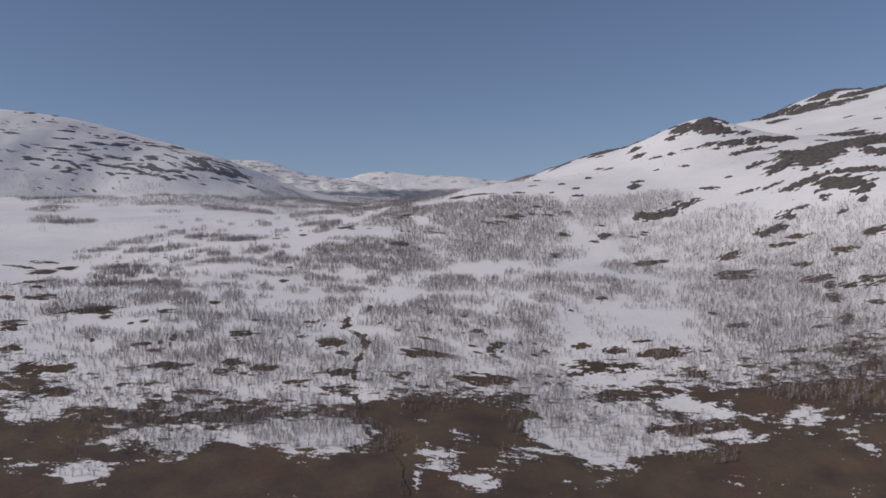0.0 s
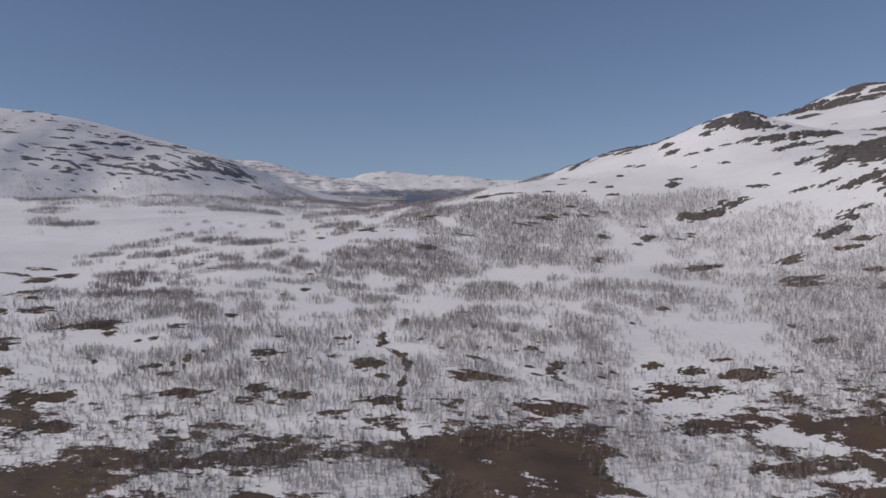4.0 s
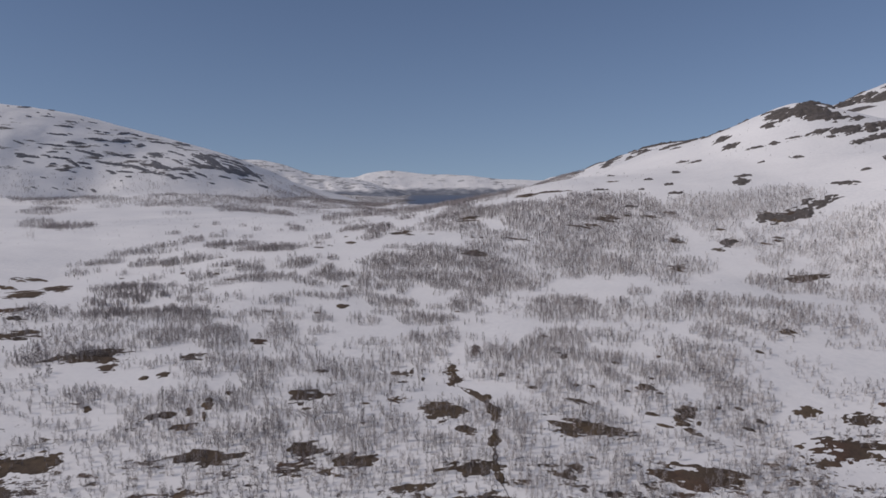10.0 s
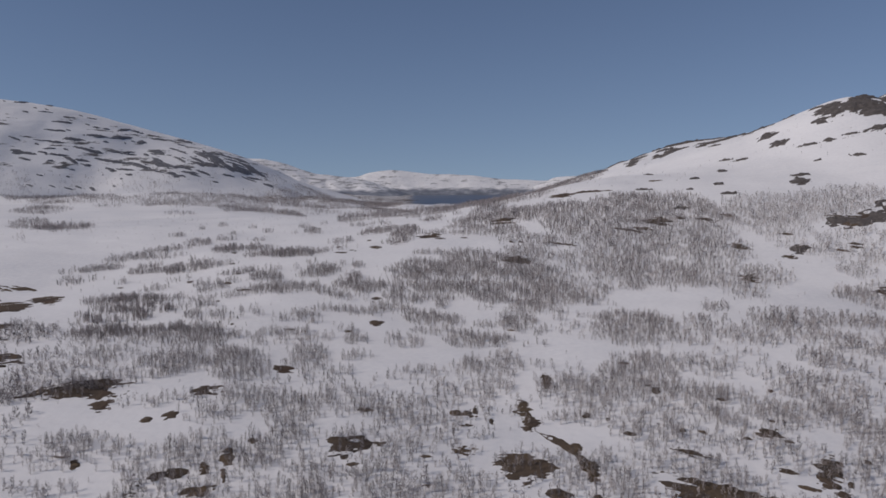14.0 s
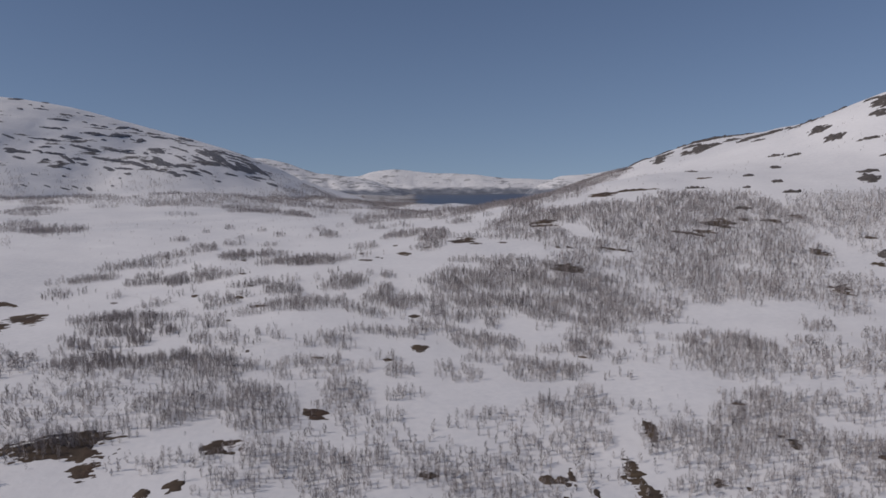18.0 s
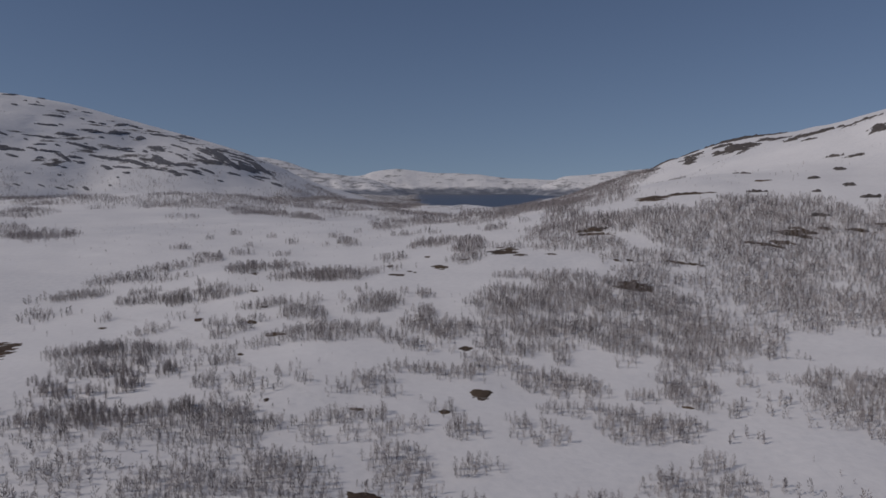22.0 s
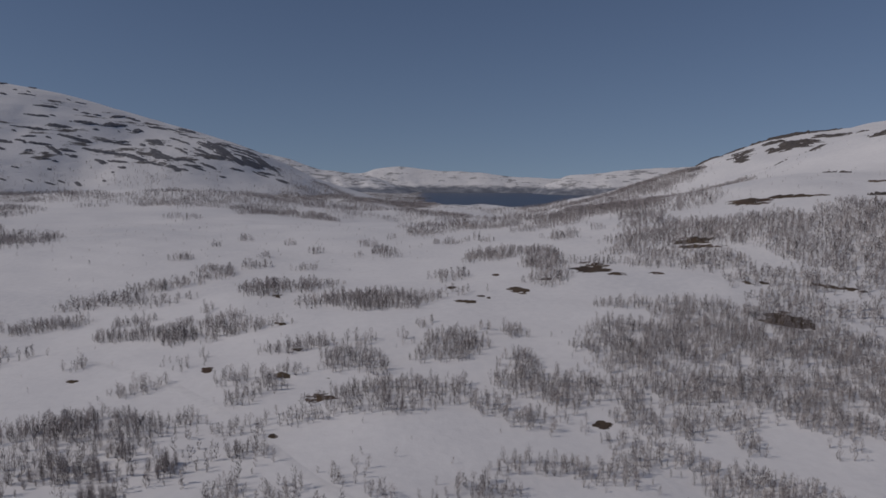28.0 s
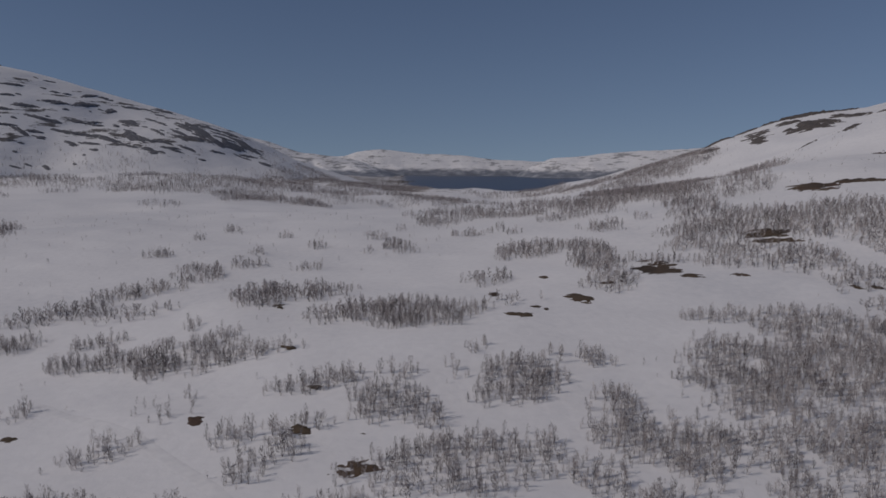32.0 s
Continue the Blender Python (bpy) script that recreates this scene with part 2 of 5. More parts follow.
SLOPES = [
    (-60, 740, -7.5, 110), (-1100, 360, 41.1, 420), (200, 1200, 33.5, 220), (800, 1050, 28.4, 220), (50, -150, -51.0, 220),
    (250, 230, -12.3, 60), (-300, 900, 18.9, 110), (-1100, 920, 36.5, 420), (100, 820, 13.3, 110), (-60, 900, -23.0, 110),
    (-220, 100, -13.4, 110), (-100, 480, -5.7, 60), (800, 600, 33.7, 220), (420, 900, 15.0, 110), (-150, 280, -5.4, 60),
    (650, 1200, 28.1, 220), (350, -150, -27.3, 220), (420, 180, 9.0, 110), (800, 750, 34.3, 220), (-250, -150, -19.6, 220),
    (800, 300, 21.1, 220), (80, 700, -13.1, 45)]

# knolls and dips on the hill: x, y, height, reach
KNOLLS = [(204, 579, 3.2, 13), (447, 850, 10.5, 36), (527, 838, -18.0, 42), (180, 858, 4.5, 30), (240, 805, -5.0, 28)]


def valley(x, y):
    """Smooth height of the valley floor and the hill on its east side."""
    x, y = np.asarray(x, float), np.asarray(y, float)
    xc, yc = np.clip(x, -1300, 1100), np.clip(y, -400, 1700)
    z = 54.39 + xc * 0.11090 + yc * -0.01910
    for cx, cy, h, reach in SWELLS + SLOPES + KNOLLS:
        z = z + h * np.exp(-((x - cx) ** 2 + (y - cy) ** 2) / (2 * reach * reach))
    basin = -18 + 0.10 * np.maximum(x - 900 - 0.12 * (y - 1500), 0) + 0.055 * np.maximum(-x - 2 - 0.065 * (y - 1934), 0)
    basin = basin + 0.05 * np.maximum(y - 4300, 0) + 6 * ease(2600, 1500, y) * ease(-500, 400, x)
    f = ease(1200, 1550, y)
    z = z * (1 - f) + np.minimum(basin, 40) * f
    apron = 38 - 0.06 * np.maximum(x + 320, 0) - 0.07 * np.maximum(y - 1150, 0) - 60 * ease(850, 650, y) - 60 * ease(150, 500, x)
    return 0.5 * (z + apron + np.sqrt((z - apron) ** 2 + 60))


def height(x, y):
    """The snow's surface: the valley with drifts and hummocks."""
    z = valley(x, y)
    far = ease(300, 1500, np.hypot(x, y))
    return z + waves(x, y, 46, 3, 3) * (0.9 + 5 * far) + waves(x, y * 1.6, 15, 2, 9) * 0.4


# mountains: crest knots (x, y, z), reach of the near side, reach of the far side, foot level, shape of the side
MOUNTAINS = {
    "west": ([(-1700, 760, 215), (-1100, 950, 197), (-900, 1029, 189), (-670, 1083, 170), (-577, 1147, 160), (-455, 1250, 123), (-390, 1245, 106), (-345, 1252, 86), (-300, 1268, 60), (-240, 1330, 34), (-160, 1420, 14), (-60, 1560, 0), (40, 1700, -20)], 350, 500, 26, 1.7),
    "northwest": ([(-2010, 4080, 198), (-1410, 4080, 192), (-1110, 4080, 188), (-1040, 4080, 186), (-1020, 4080, 184), (-970, 4080, 176), (-960, 4080, 174), (-910, 4080, 161), (-900, 4080, 158), (-830, 4080, 130), (-820, 4080, 127), (-750, 4080, 109), (-740, 4080, 108), (-590, 4080, 91), (-580, 4080, 90), (-460, 4080, 69), (-210, 4080, -20)], 800, 600, -20, 1.0),
    "north": ([(-1340, 4480, 100), (-640, 4480, 94), (-570, 4480, 95), (-550, 4480, 100), (-510, 4480, 118), (-500, 4480, 121), (-390, 4480, 135), (-370, 4480, 136), (-250, 4480, 124), (-220, 4480, 121), (-80, 4480, 109), (60, 4480, 101), (80, 4480, 100), (130, 4480, 101), (180, 4480, 92), (230, 4480, 85), (330, 4480, 75), (830, 4480, 69)], 260, 280, -20, 1.1),
    "northeast": ([(353, 4121, -32), (436, 4109, 33), (550, 4084, 88), (698, 4052, 95), (837, 4025, 112), (1112, 3948, 133), (1618, 3776, 164), (2538, 3431, 210)], 420, 700, -20, 1.1),
}


def rise(which, x, y):
    """Height of one mountain's surface at (x, y)."""
    knots, near, far, foot, power = MOUNTAINS[which]
    kx, ky, kz = (np.array(k, float) for k in zip(*knots))
    x, y = np.asarray(x, float), np.asarray(y, float)
    soft = [-60, -30, 0, 30, 60] if which == "west" else [-70, -35, 0, 35, 70]
    yc = sum(np.interp(x + d, kx, ky) for d in soft) / 5 if which != "west" else sum(np.interp(x + d * 0.3, kx, ky) for d in soft) / 5
    zc = sum(np.interp(x + d * 0.3, kx, kz) for d in soft) / 5
    size = 60 if which == "west" else 140
    zc = zc + waves(x, x * 0 + 5, size, 4, 21) * (2.0 if which == "west" else 6.5)
    s = np.where(y < yc, (yc - y) / near, (y - yc) / far)
    s = s * (1 + 0.22 * waves(x, y, 170 if which == "west" else 200, 2, 5))
    side = np.where(s < 1, 1 - np.clip(s, 0, 1) ** power, 1 - s)
    z = foot + np.maximum(zc - foot, 20) * side + np.minimum(zc - foot - 20, 0)
    rough = ease(0.02, 0.35, s) * ease(1.15, 0.7, s)
    bed = waves(x * 0.35, z * 2.2 + x * 0.12, 42 if which == "west" else 100, 3, 33)
    gully = waves(x * 0.9 + y * 0.25, y * 0.12, 34 if which == "west" else 60, 3, 52) * ease(0.05, 0.5, s) * ease(1.1, 0.6, s)
    return z + rough * bed * (2.2 if which == "west" else 13.0) + gully * (1.8 if which == "west" else 20.0 if which == "northwest" else 7.0) + waves(x, y, 30, 2, 8) * 0.8


def surface(x, y):
    """What one stands on at (x, y): valley or west mountain."""
    return np.maximum(height(x, y), rise("west", x, y))

# ---- plan: x, y, half width, half depth, turn (and thickness of growth) ----
CREST_ROCKS = [(185, 845, 11.8, 5, -12), (183, 860, 19.6, 7, -23), (186, 850, 16.2, 5, -23), (214, 852, 11.0, 5, -26), (146, 860, 9.1, 6, -20), (159, 609, 8.5, 6, -22), (121, 854, 9.7, 5, -22), (215, 851, 10.3, 5, -30)]
STANDS_1 = [
    (-279, 533, 7.2, 21.6, 31, 0.5), (-265, 531, 8.5, 5.0, 29, 0.8), (-266, 549, 4.4, 7.0, 28, 0.4), (-187, 482, 3.7, 1.5, 20, 1.2),
    (-180, 531, 3.6, 2.0, 16, 0.7), (-185, 513, 1.2, 2.5, 18, 0.5), (-158, 515, 2.2, 2.5, 13, 0.9), (-145, 494, 2.8, 1.5, 11, 0.5),
    (-169, 459, 5.0, 7.1, 18, 1), (-161, 470, 6.7, 2.0, 16, 0.7), (-160, 485, 2.2, 1.0, 15, 0.8), (-142, 466, 5.0, 1.5, 12, 0.7),
    (-177, 443, 10.0, 3.0, 21, 0.9), (-189, 428, 8.3, 4.1, 25, 1.1), (-174, 427, 8.1, 3.6, 22, 0.6), (-149, 435, 5.4, 8.6, 15, 1.1)]
STANDS_2 = [
    (-137, 435, 7.9, 5.6, 12, 1.1), (-127, 418, 7.7, 5.1, 10, 1), (-192, 409, 6.9, 3.1, 28, 0.9), (-199, 406, 3.0, 0.9, 30, 0.4),
    (-203, 403, 3.0, 1.0, 31, 0.5), (-174, 399, 3.2, 2.6, 24, 1.3), (-173, 410, 4.0, 1.2, 23, 1.2), (-167, 398, 3.9, 1.5, 23, 1),
    (-168, 403, 1.6, 1.0, 23, 1), (-154, 399, 8.9, 7.2, 19, 1), (-156, 395, 3.8, 2.1, 20, 1.2), (-157, 414, 2.5, 0.7, 19, 0.5),
    (-148, 408, 2.4, 1.0, 17, 0.6), (-139, 397, 6.7, 2.0, 15, 0.7), (-129, 384, 6.5, 2.6, 13, 1), (-122, 378, 1.0, 4.2, 11, 0.8)]
STANDS_3 = [
    (-192, 385, 3.9, 5.1, 31, 0.9), (-186, 387, 3.9, 1.2, 29, 0.4), (-149, 378, 3.4, 4.6, 20, 0.35), (-133, 369, 8.3, 2.5, 16, 0.7),
    (-132, 364, 5.2, 2.6, 16, 0.6), (-154, 367, 5.2, 1.6, 23, 0.4), (-170, 381, 1.8, 0.5, 26, 0.3), (-115, 416, 10.7, 6.6, 7, 1.1),
    (-112, 409, 6.9, 2.1, 6, 1), (-127, 505, 3.4, 1.5, 7, 0.8), (-121, 492, 3.8, 5.6, 6, 1), (-118, 484, 3.2, 1.5, 6, 0.6),
    (-128, 486, 1.3, 1.0, 8, 0.6), (-106, 545, 9.0, 2.7, 3, 1.1), (-120, 530, 2.5, 1.5, 5, 0.6), (-99, 511, 4.0, 2.0, 2, 0.6)]
STANDS_4 = [
    (-88, 513, 4.1, 1.5, 0, 0.6), (-83, 553, 14.5, 4.3, -1, 1.2), (-60, 525, 12.1, 3.6, -5, 1), (-83, 473, 8.1, 7.6, -1, 1.1),
    (-92, 464, 2.9, 1.0, 1, 0.6), (-71, 454, 5.2, 15.5, -5, 1.1), (-69, 436, 3.0, 9.1, -5, 0.9), (-75, 429, 3.8, 5.6, -4, 0.6),
    (-58, 448, 7.4, 2.2, -8, 0.8), (-45, 473, 6.1, 3.5, -10, 0.6), (-47, 458, 4.8, 1.4, -10, 0.8), (-58, 500, 6.7, 2.0, -6, 0.5),
    (-99, 439, 4.8, 3.6, 2, 0.6), (-101, 416, 1.6, 0.5, 3, 0.8), (-95, 421, 5.3, 1.6, 1, 0.4), (-98, 384, 5.4, 5.8, 3, 1.5)]
STANDS_5 = [
    (-104, 395, 1.4, 0.5, 5, 0.6), (-107, 387, 2.4, 0.7, 6, 0.5), (-105, 378, 2.6, 0.8, 5, 0.5), (-92, 391, 2.1, 0.6, 1, 0.4),
    (-85, 391, 2.8, 2.6, -2, 1.2), (-118, 377, 5.2, 4.7, 10, 1.1), (-117, 386, 3.1, 1.0, 9, 0.7), (-112, 372, 2.2, 1.6, 8, 0.8),
    (-111, 359, 11.7, 6.2, 8, 1.1), (-106, 364, 6.0, 3.2, 6, 1), (-98, 364, 2.4, 2.7, 3, 0.5), (-92, 358, 3.4, 3.8, 1, 0.9),
    (-90, 368, 1.8, 3.2, 0, 0.9), (-85, 370, 3.1, 7.5, -2, 1.2), (-80, 362, 3.0, 5.4, -4, 1.1), (-74, 366, 4.6, 2.2, -6, 0.8)]
STANDS_6 = [
    (-65, 364, 5.4, 4.9, -9, 0.7), (-73, 382, 3.7, 1.6, -6, 0.5), (-58, 408, 6.9, 2.6, -9, 0.6), (-63, 382, 6.7, 5.8, -9, 1.1),
    (-59, 393, 4.6, 3.1, -10, 0.8), (-29, 501, 7.6, 19.1, -12, 0.5), (-17, 476, 11.1, 9.1, -16, 0.9), (-33, 468, 9.3, 5.6, -13, 0.9),
    (-16, 461, 11.0, 4.1, -17, 0.7), (-40, 446, 6.7, 7.6, -12, 0.8), (-26, 440, 9.1, 7.2, -16, 0.8), (-26, 424, 3.4, 4.6, -17, 0.5),
    (4, 472, 13.3, 8.6, -20, 0.8), (-1, 457, 8.0, 2.4, -20, 0.5), (4, 440, 11.4, 10.8, -23, 1), (17, 457, 9.3, 9.2, -24, 0.7)]
STANDS_7 = [
    (34, 468, 11.0, 13.1, -26, 0.9), (46, 466, 5.5, 9.1, -29, 1), (26, 440, 9.9, 11.8, -27, 0.9), (48, 453, 7.3, 9.1, -30, 0.6),
    (30, 424, 8.3, 11.4, -30, 0.6), (-13, 422, 10.4, 7.3, -20, 1), (11, 423, 16.3, 8.8, -26, 1), (-41, 404, 13.2, 5.2, -14, 0.8),
    (-19, 407, 9.6, 6.8, -20, 1.1), (-5, 404, 6.5, 5.2, -24, 0.5), (-26, 389, 22.0, 8.5, -20, 1.1), (11, 399, 13.8, 17.4, -29, 0.8),
    (-51, 384, 7.0, 6.9, -13, 1.1), (-44, 560, 21.7, 19.6, -8, 0.6), (-11, 530, 17.7, 15.1, -14, 0.5), (-168, 347, 1.5, 3.1, 31, 0.4)]
STANDS_8 = [
    (-161, 346, 6.0, 3.1, 28, 0.9), (-156, 348, 6.6, 5.2, 27, 1.1), (-149, 348, 3.5, 5.7, 24, 1), (-143, 349, 6.1, 3.1, 21, 0.5),
    (-145, 336, 2.7, 3.7, 24, 1.3), (-149, 334, 3.2, 2.7, 26, 0.7), (-143, 326, 2.3, 0.7, 26, 0.8), (-140, 325, 2.2, 0.7, 24, 0.6),
    (-138, 335, 2.9, 0.9, 22, 0.6), (-156, 329, 6.4, 1.9, 30, 0.25), (-155, 322, 3.1, 2.1, 31, 0.6), (-149, 321, 4.5, 1.3, 29, 0.5),
    (-142, 322, 3.4, 1.1, 26, 0.3), (-146, 312, 6.5, 2.7, 30, 1), (-136, 310, 4.9, 2.8, 26, 0.8), (-140, 310, 4.9, 2.7, 28, 1)]
STANDS_9 = [
    (-131, 314, 6.0, 1.8, 23, 0.9), (-124, 312, 4.3, 3.9, 19, 1.1), (-118, 314, 3.9, 2.7, 16, 1), (-119, 309, 6.6, 2.0, 17, 1),
    (-130, 308, 4.2, 1.3, 23, 0.7), (-112, 309, 4.1, 1.2, 13, 0.4), (-132, 348, 2.5, 1.0, 18, 0.6), (-129, 340, 4.2, 1.3, 18, 0.6),
    (-123, 352, 6.2, 2.7, 13, 0.9), (-127, 327, 2.2, 0.7, 18, 1), (-120, 327, 2.4, 0.7, 15, 0.5), (-122, 322, 1.2, 0.3, 17, 0.3),
    (-134, 359, 2.4, 0.7, 17, 0.4), (-113, 333, 1.5, 0.5, 11, 0.25), (-108, 329, 1.7, 0.5, 9, 0.5), (-101, 326, 2.3, 0.7, 6, 0.4)]
STANDS_10 = [
    (-96, 327, 4.2, 2.2, 3, 0.9), (-94, 331, 3.8, 1.1, 2, 0.8), (-90, 325, 1.6, 0.5, 0, 0.5), (-101, 312, 4.1, 1.8, 6, 0.8),
    (-97, 314, 5.0, 1.7, 4, 0.9), (-92, 315, 1.7, 0.5, 1, 0.6), (-107, 310, 4.9, 1.5, 10, 0.5), (-77, 312, 3.7, 1.1, -7, 1),
    (-86, 311, 3.3, 1.0, -3, 0.6), (-85, 338, 4.5, 1.6, -2, 0.8), (-83, 352, 5.5, 3.3, -3, 0.8), (-77, 339, 4.1, 2.7, -6, 0.6),
    (-67, 354, 5.7, 3.3, -9, 1), (-70, 342, 4.7, 2.7, -9, 0.8), (-92, 338, 2.0, 0.6, 1, 0.25), (-80, 319, 2.2, 0.7, -6, 0.3)]
STANDS_11 = [
    (-54, 366, 6.9, 5.4, -13, 1), (-61, 352, 2.4, 3.7, -12, 1), (-54, 356, 5.3, 3.2, -14, 0.8), (-54, 348, 2.2, 0.7, -15, 0.6),
    (-64, 343, 1.2, 0.4, -11, 0.6), (-40, 369, 7.1, 8.0, -18, 1.1), (-37, 358, 6.1, 4.3, -20, 0.9), (-24, 369, 10.0, 6.4, -23, 0.8),
    (-29, 354, 7.9, 3.1, -24, 0.9), (-39, 347, 2.9, 0.9, -21, 0.4), (-15, 365, 8.7, 13.2, -27, 0.8), (-22, 345, 4.7, 3.7, -28, 0.7),
    (-2, 366, 6.1, 12.1, -30, 0.8), (-31, 342, 3.7, 4.8, -25, 0.6), (-17, 343, 3.0, 2.2, -30, 0.5), (-57, 334, 8.4, 3.9, -16, 0.9)]
STANDS_12 = [
    (-54, 337, 5.2, 1.6, -16, 1), (-30, 330, 4.8, 6.4, -28, 1.5), (-35, 329, 2.1, 2.2, -26, 0.8), (-39, 329, 2.6, 2.2, -24, 0.7),
    (-41, 328, 3.0, 0.9, -23, 0.6), (-48, 320, 3.3, 1.7, -22, 0.9), (-44, 320, 1.9, 2.2, -24, 0.8), (-44, 316, 2.3, 0.7, -25, 0.7),
    (-39, 315, 2.8, 0.8, -27, 0.9), (-58, 321, 3.9, 1.2, -17, 0.5), (-53, 324, 2.9, 0.9, -19, 0.4), (-63, 314, 4.8, 1.4, -15, 0.8),
    (-24, 322, 1.4, 3.3, -32, 0.6), (-17, 335, 2.2, 2.6, -31, 0.4), (-169, 309, 5.6, 6.7, 31, 0.8), (-160, 306, 5.0, 5.7, 29, 0.7)]
STANDS_13 = [
    (-149, 288, 4.1, 1.6, 29, 0.3), (-150, 305, 5.7, 1.7, 27, 0.6), (-145, 308, 6.6, 7.7, 26, 0.8), (-146, 267, 3.7, 6.9, 31, 0.5),
    (-133, 271, 14.0, 4.2, 27, 1), (-141, 279, 7.8, 2.6, 28, 0.6), (-141, 291, 4.5, 1.3, 27, 0.5), (-136, 292, 3.7, 4.2, 25, 0.5),
    (-119, 285, 6.5, 6.3, 22, 0.9), (-112, 291, 7.8, 6.8, 19, 1), (-102, 286, 6.7, 9.5, 16, 0.9), (-96, 307, 7.4, 2.2, 13, 0.7),
    (-119, 307, 6.7, 6.7, 19, 1.1), (-129, 304, 5.1, 3.6, 22, 0.9), (-118, 279, 1.5, 0.5, 22, 0.8), (-110, 266, 5.5, 2.7, 21, 0.4)]
STANDS_14 = [
    (-99, 265, 7.4, 7.1, 18, 0.6), (-87, 265, 7.3, 6.0, 13, 0.7), (-121, 244, 6.3, 5.1, 28, 0.9), (-136, 256, 2.1, 0.6, 30, 0.5),
    (-116, 232, 4.4, 2.3, 28, 0.7), (-118, 225, 6.3, 1.9, 31, 0.7), (-111, 226, 2.8, 1.7, 28, 0.4), (-111, 243, 4.9, 3.9, 24, 0.6),
    (-102, 231, 5.6, 6.3, 23, 0.6), (-103, 243, 4.8, 4.4, 22, 0.7), (-97, 246, 5.4, 6.2, 19, 0.7), (-91, 233, 5.0, 4.1, 18, 0.7),
    (-88, 245, 4.1, 5.5, 16, 0.7), (-83, 249, 6.0, 8.5, 13, 0.5), (-80, 230, 7.5, 5.2, 14, 0.8), (-107, 228, 3.4, 3.4, 26, 0.5)]
STANDS_15 = [
    (-97, 258, 3.9, 2.7, 18, 0.5), (-86, 293, 4.5, 9.0, 11, 0.8), (-77, 309, 3.2, 1.6, 8, 0.7), (-75, 297, 3.8, 2.1, 8, 0.6),
    (-77, 286, 3.6, 1.1, 9, 0.4), (-76, 266, 9.2, 5.4, 10, 0.8), (-61, 263, 7.0, 5.5, 5, 0.7), (-63, 309, 4.4, 2.1, 4, 0.8),
    (-58, 287, 5.8, 2.1, 3, 0.7), (-51, 273, 4.0, 4.8, 1, 0.7), (-44, 290, 5.9, 4.7, -2, 0.8), (-43, 314, 8.3, 5.2, -2, 0.8),
    (-42, 276, 4.8, 4.9, -2, 0.7), (-37, 294, 3.7, 7.8, -4, 0.6), (-70, 252, 7.2, 2.2, 8, 0.5), (-61, 247, 4.7, 4.9, 5, 0.7)]
STANDS_16 = [
    (-65, 234, 7.5, 4.7, 7, 0.8), (-75, 235, 3.3, 9.2, 12, 0.6), (-54, 255, 4.9, 4.9, 2, 0.6), (-49, 234, 4.8, 4.1, 0, 0.7),
    (-57, 231, 6.3, 4.2, 4, 0.8), (-41, 228, 6.7, 2.0, -4, 1), (-36, 245, 5.7, 2.8, -5, 0.8), (-22, 274, 7.5, 7.0, -9, 0.9),
    (-30, 276, 2.4, 5.3, -6, 0.5), (-26, 261, 4.5, 2.7, -9, 0.5), (-29, 241, 3.4, 4.6, -8, 0.6), (-24, 240, 2.3, 6.8, -11, 0.6),
    (-7, 283, 8.1, 15.4, -13, 0.9), (6, 291, 10.0, 5.9, -17, 0.5), (4, 270, 9.0, 7.6, -18, 0.9), (-11, 257, 9.6, 5.0, -14, 0.8)]
STANDS_17 = [
    (4, 258, 5.2, 5.0, -19, 0.6), (-8, 244, 11.9, 4.0, -17, 0.8), (-20, 238, 4.1, 4.1, -13, 0.7), (10, 271, 5.6, 3.2, -20, 0.7),
    (19, 264, 6.9, 5.5, -24, 1.1), (26, 275, 7.4, 3.3, -24, 0.4), (34, 275, 8.3, 6.5, -26, 0.9), (31, 262, 5.6, 5.5, -27, 1),
    (30, 253, 4.1, 5.0, -28, 1), (42, 292, 5.7, 5.2, -26, 0.8), (52, 306, 6.2, 6.3, -27, 1), (58, 299, 7.0, 3.6, -29, 0.8),
    (45, 320, 8.3, 8.2, -24, 1), (32, 310, 6.9, 6.3, -22, 0.5), (60, 322, 8.6, 2.6, -27, 0.7), (76, 321, 8.6, 6.1, -30, 0.7)]
STANDS_18 = [
    (63, 295, 5.9, 7.9, -31, 0.6), (19, 311, 7.7, 6.7, -18, 0.4), (15, 290, 3.9, 3.2, -19, 0.4), (26, 286, 3.1, 2.6, -23, 0.4),
    (11, 249, 7.0, 4.5, -23, 0.5), (36, 251, 6.0, 4.0, -31, 0.6), (28, 241, 9.4, 5.7, -30, 0.7), (5, 232, 6.8, 2.1, -23, 0.5),
    (-5, 231, 4.4, 1.3, -19, 0.5), (17, 232, 7.1, 2.1, -28, 0.5), (2, 323, 9.8, 16.0, -13, 1.2), (85, 361, 4.5, 6.7, -28, 0.7),
    (31, 459, 14.3, 22.2, -13, 1), (56, 450, 19.6, 15.2, -17, 0.8), (80, 443, 11.2, 10.2, -21, 0.7), (98, 441, 14.2, 11.7, -24, 0.8)]
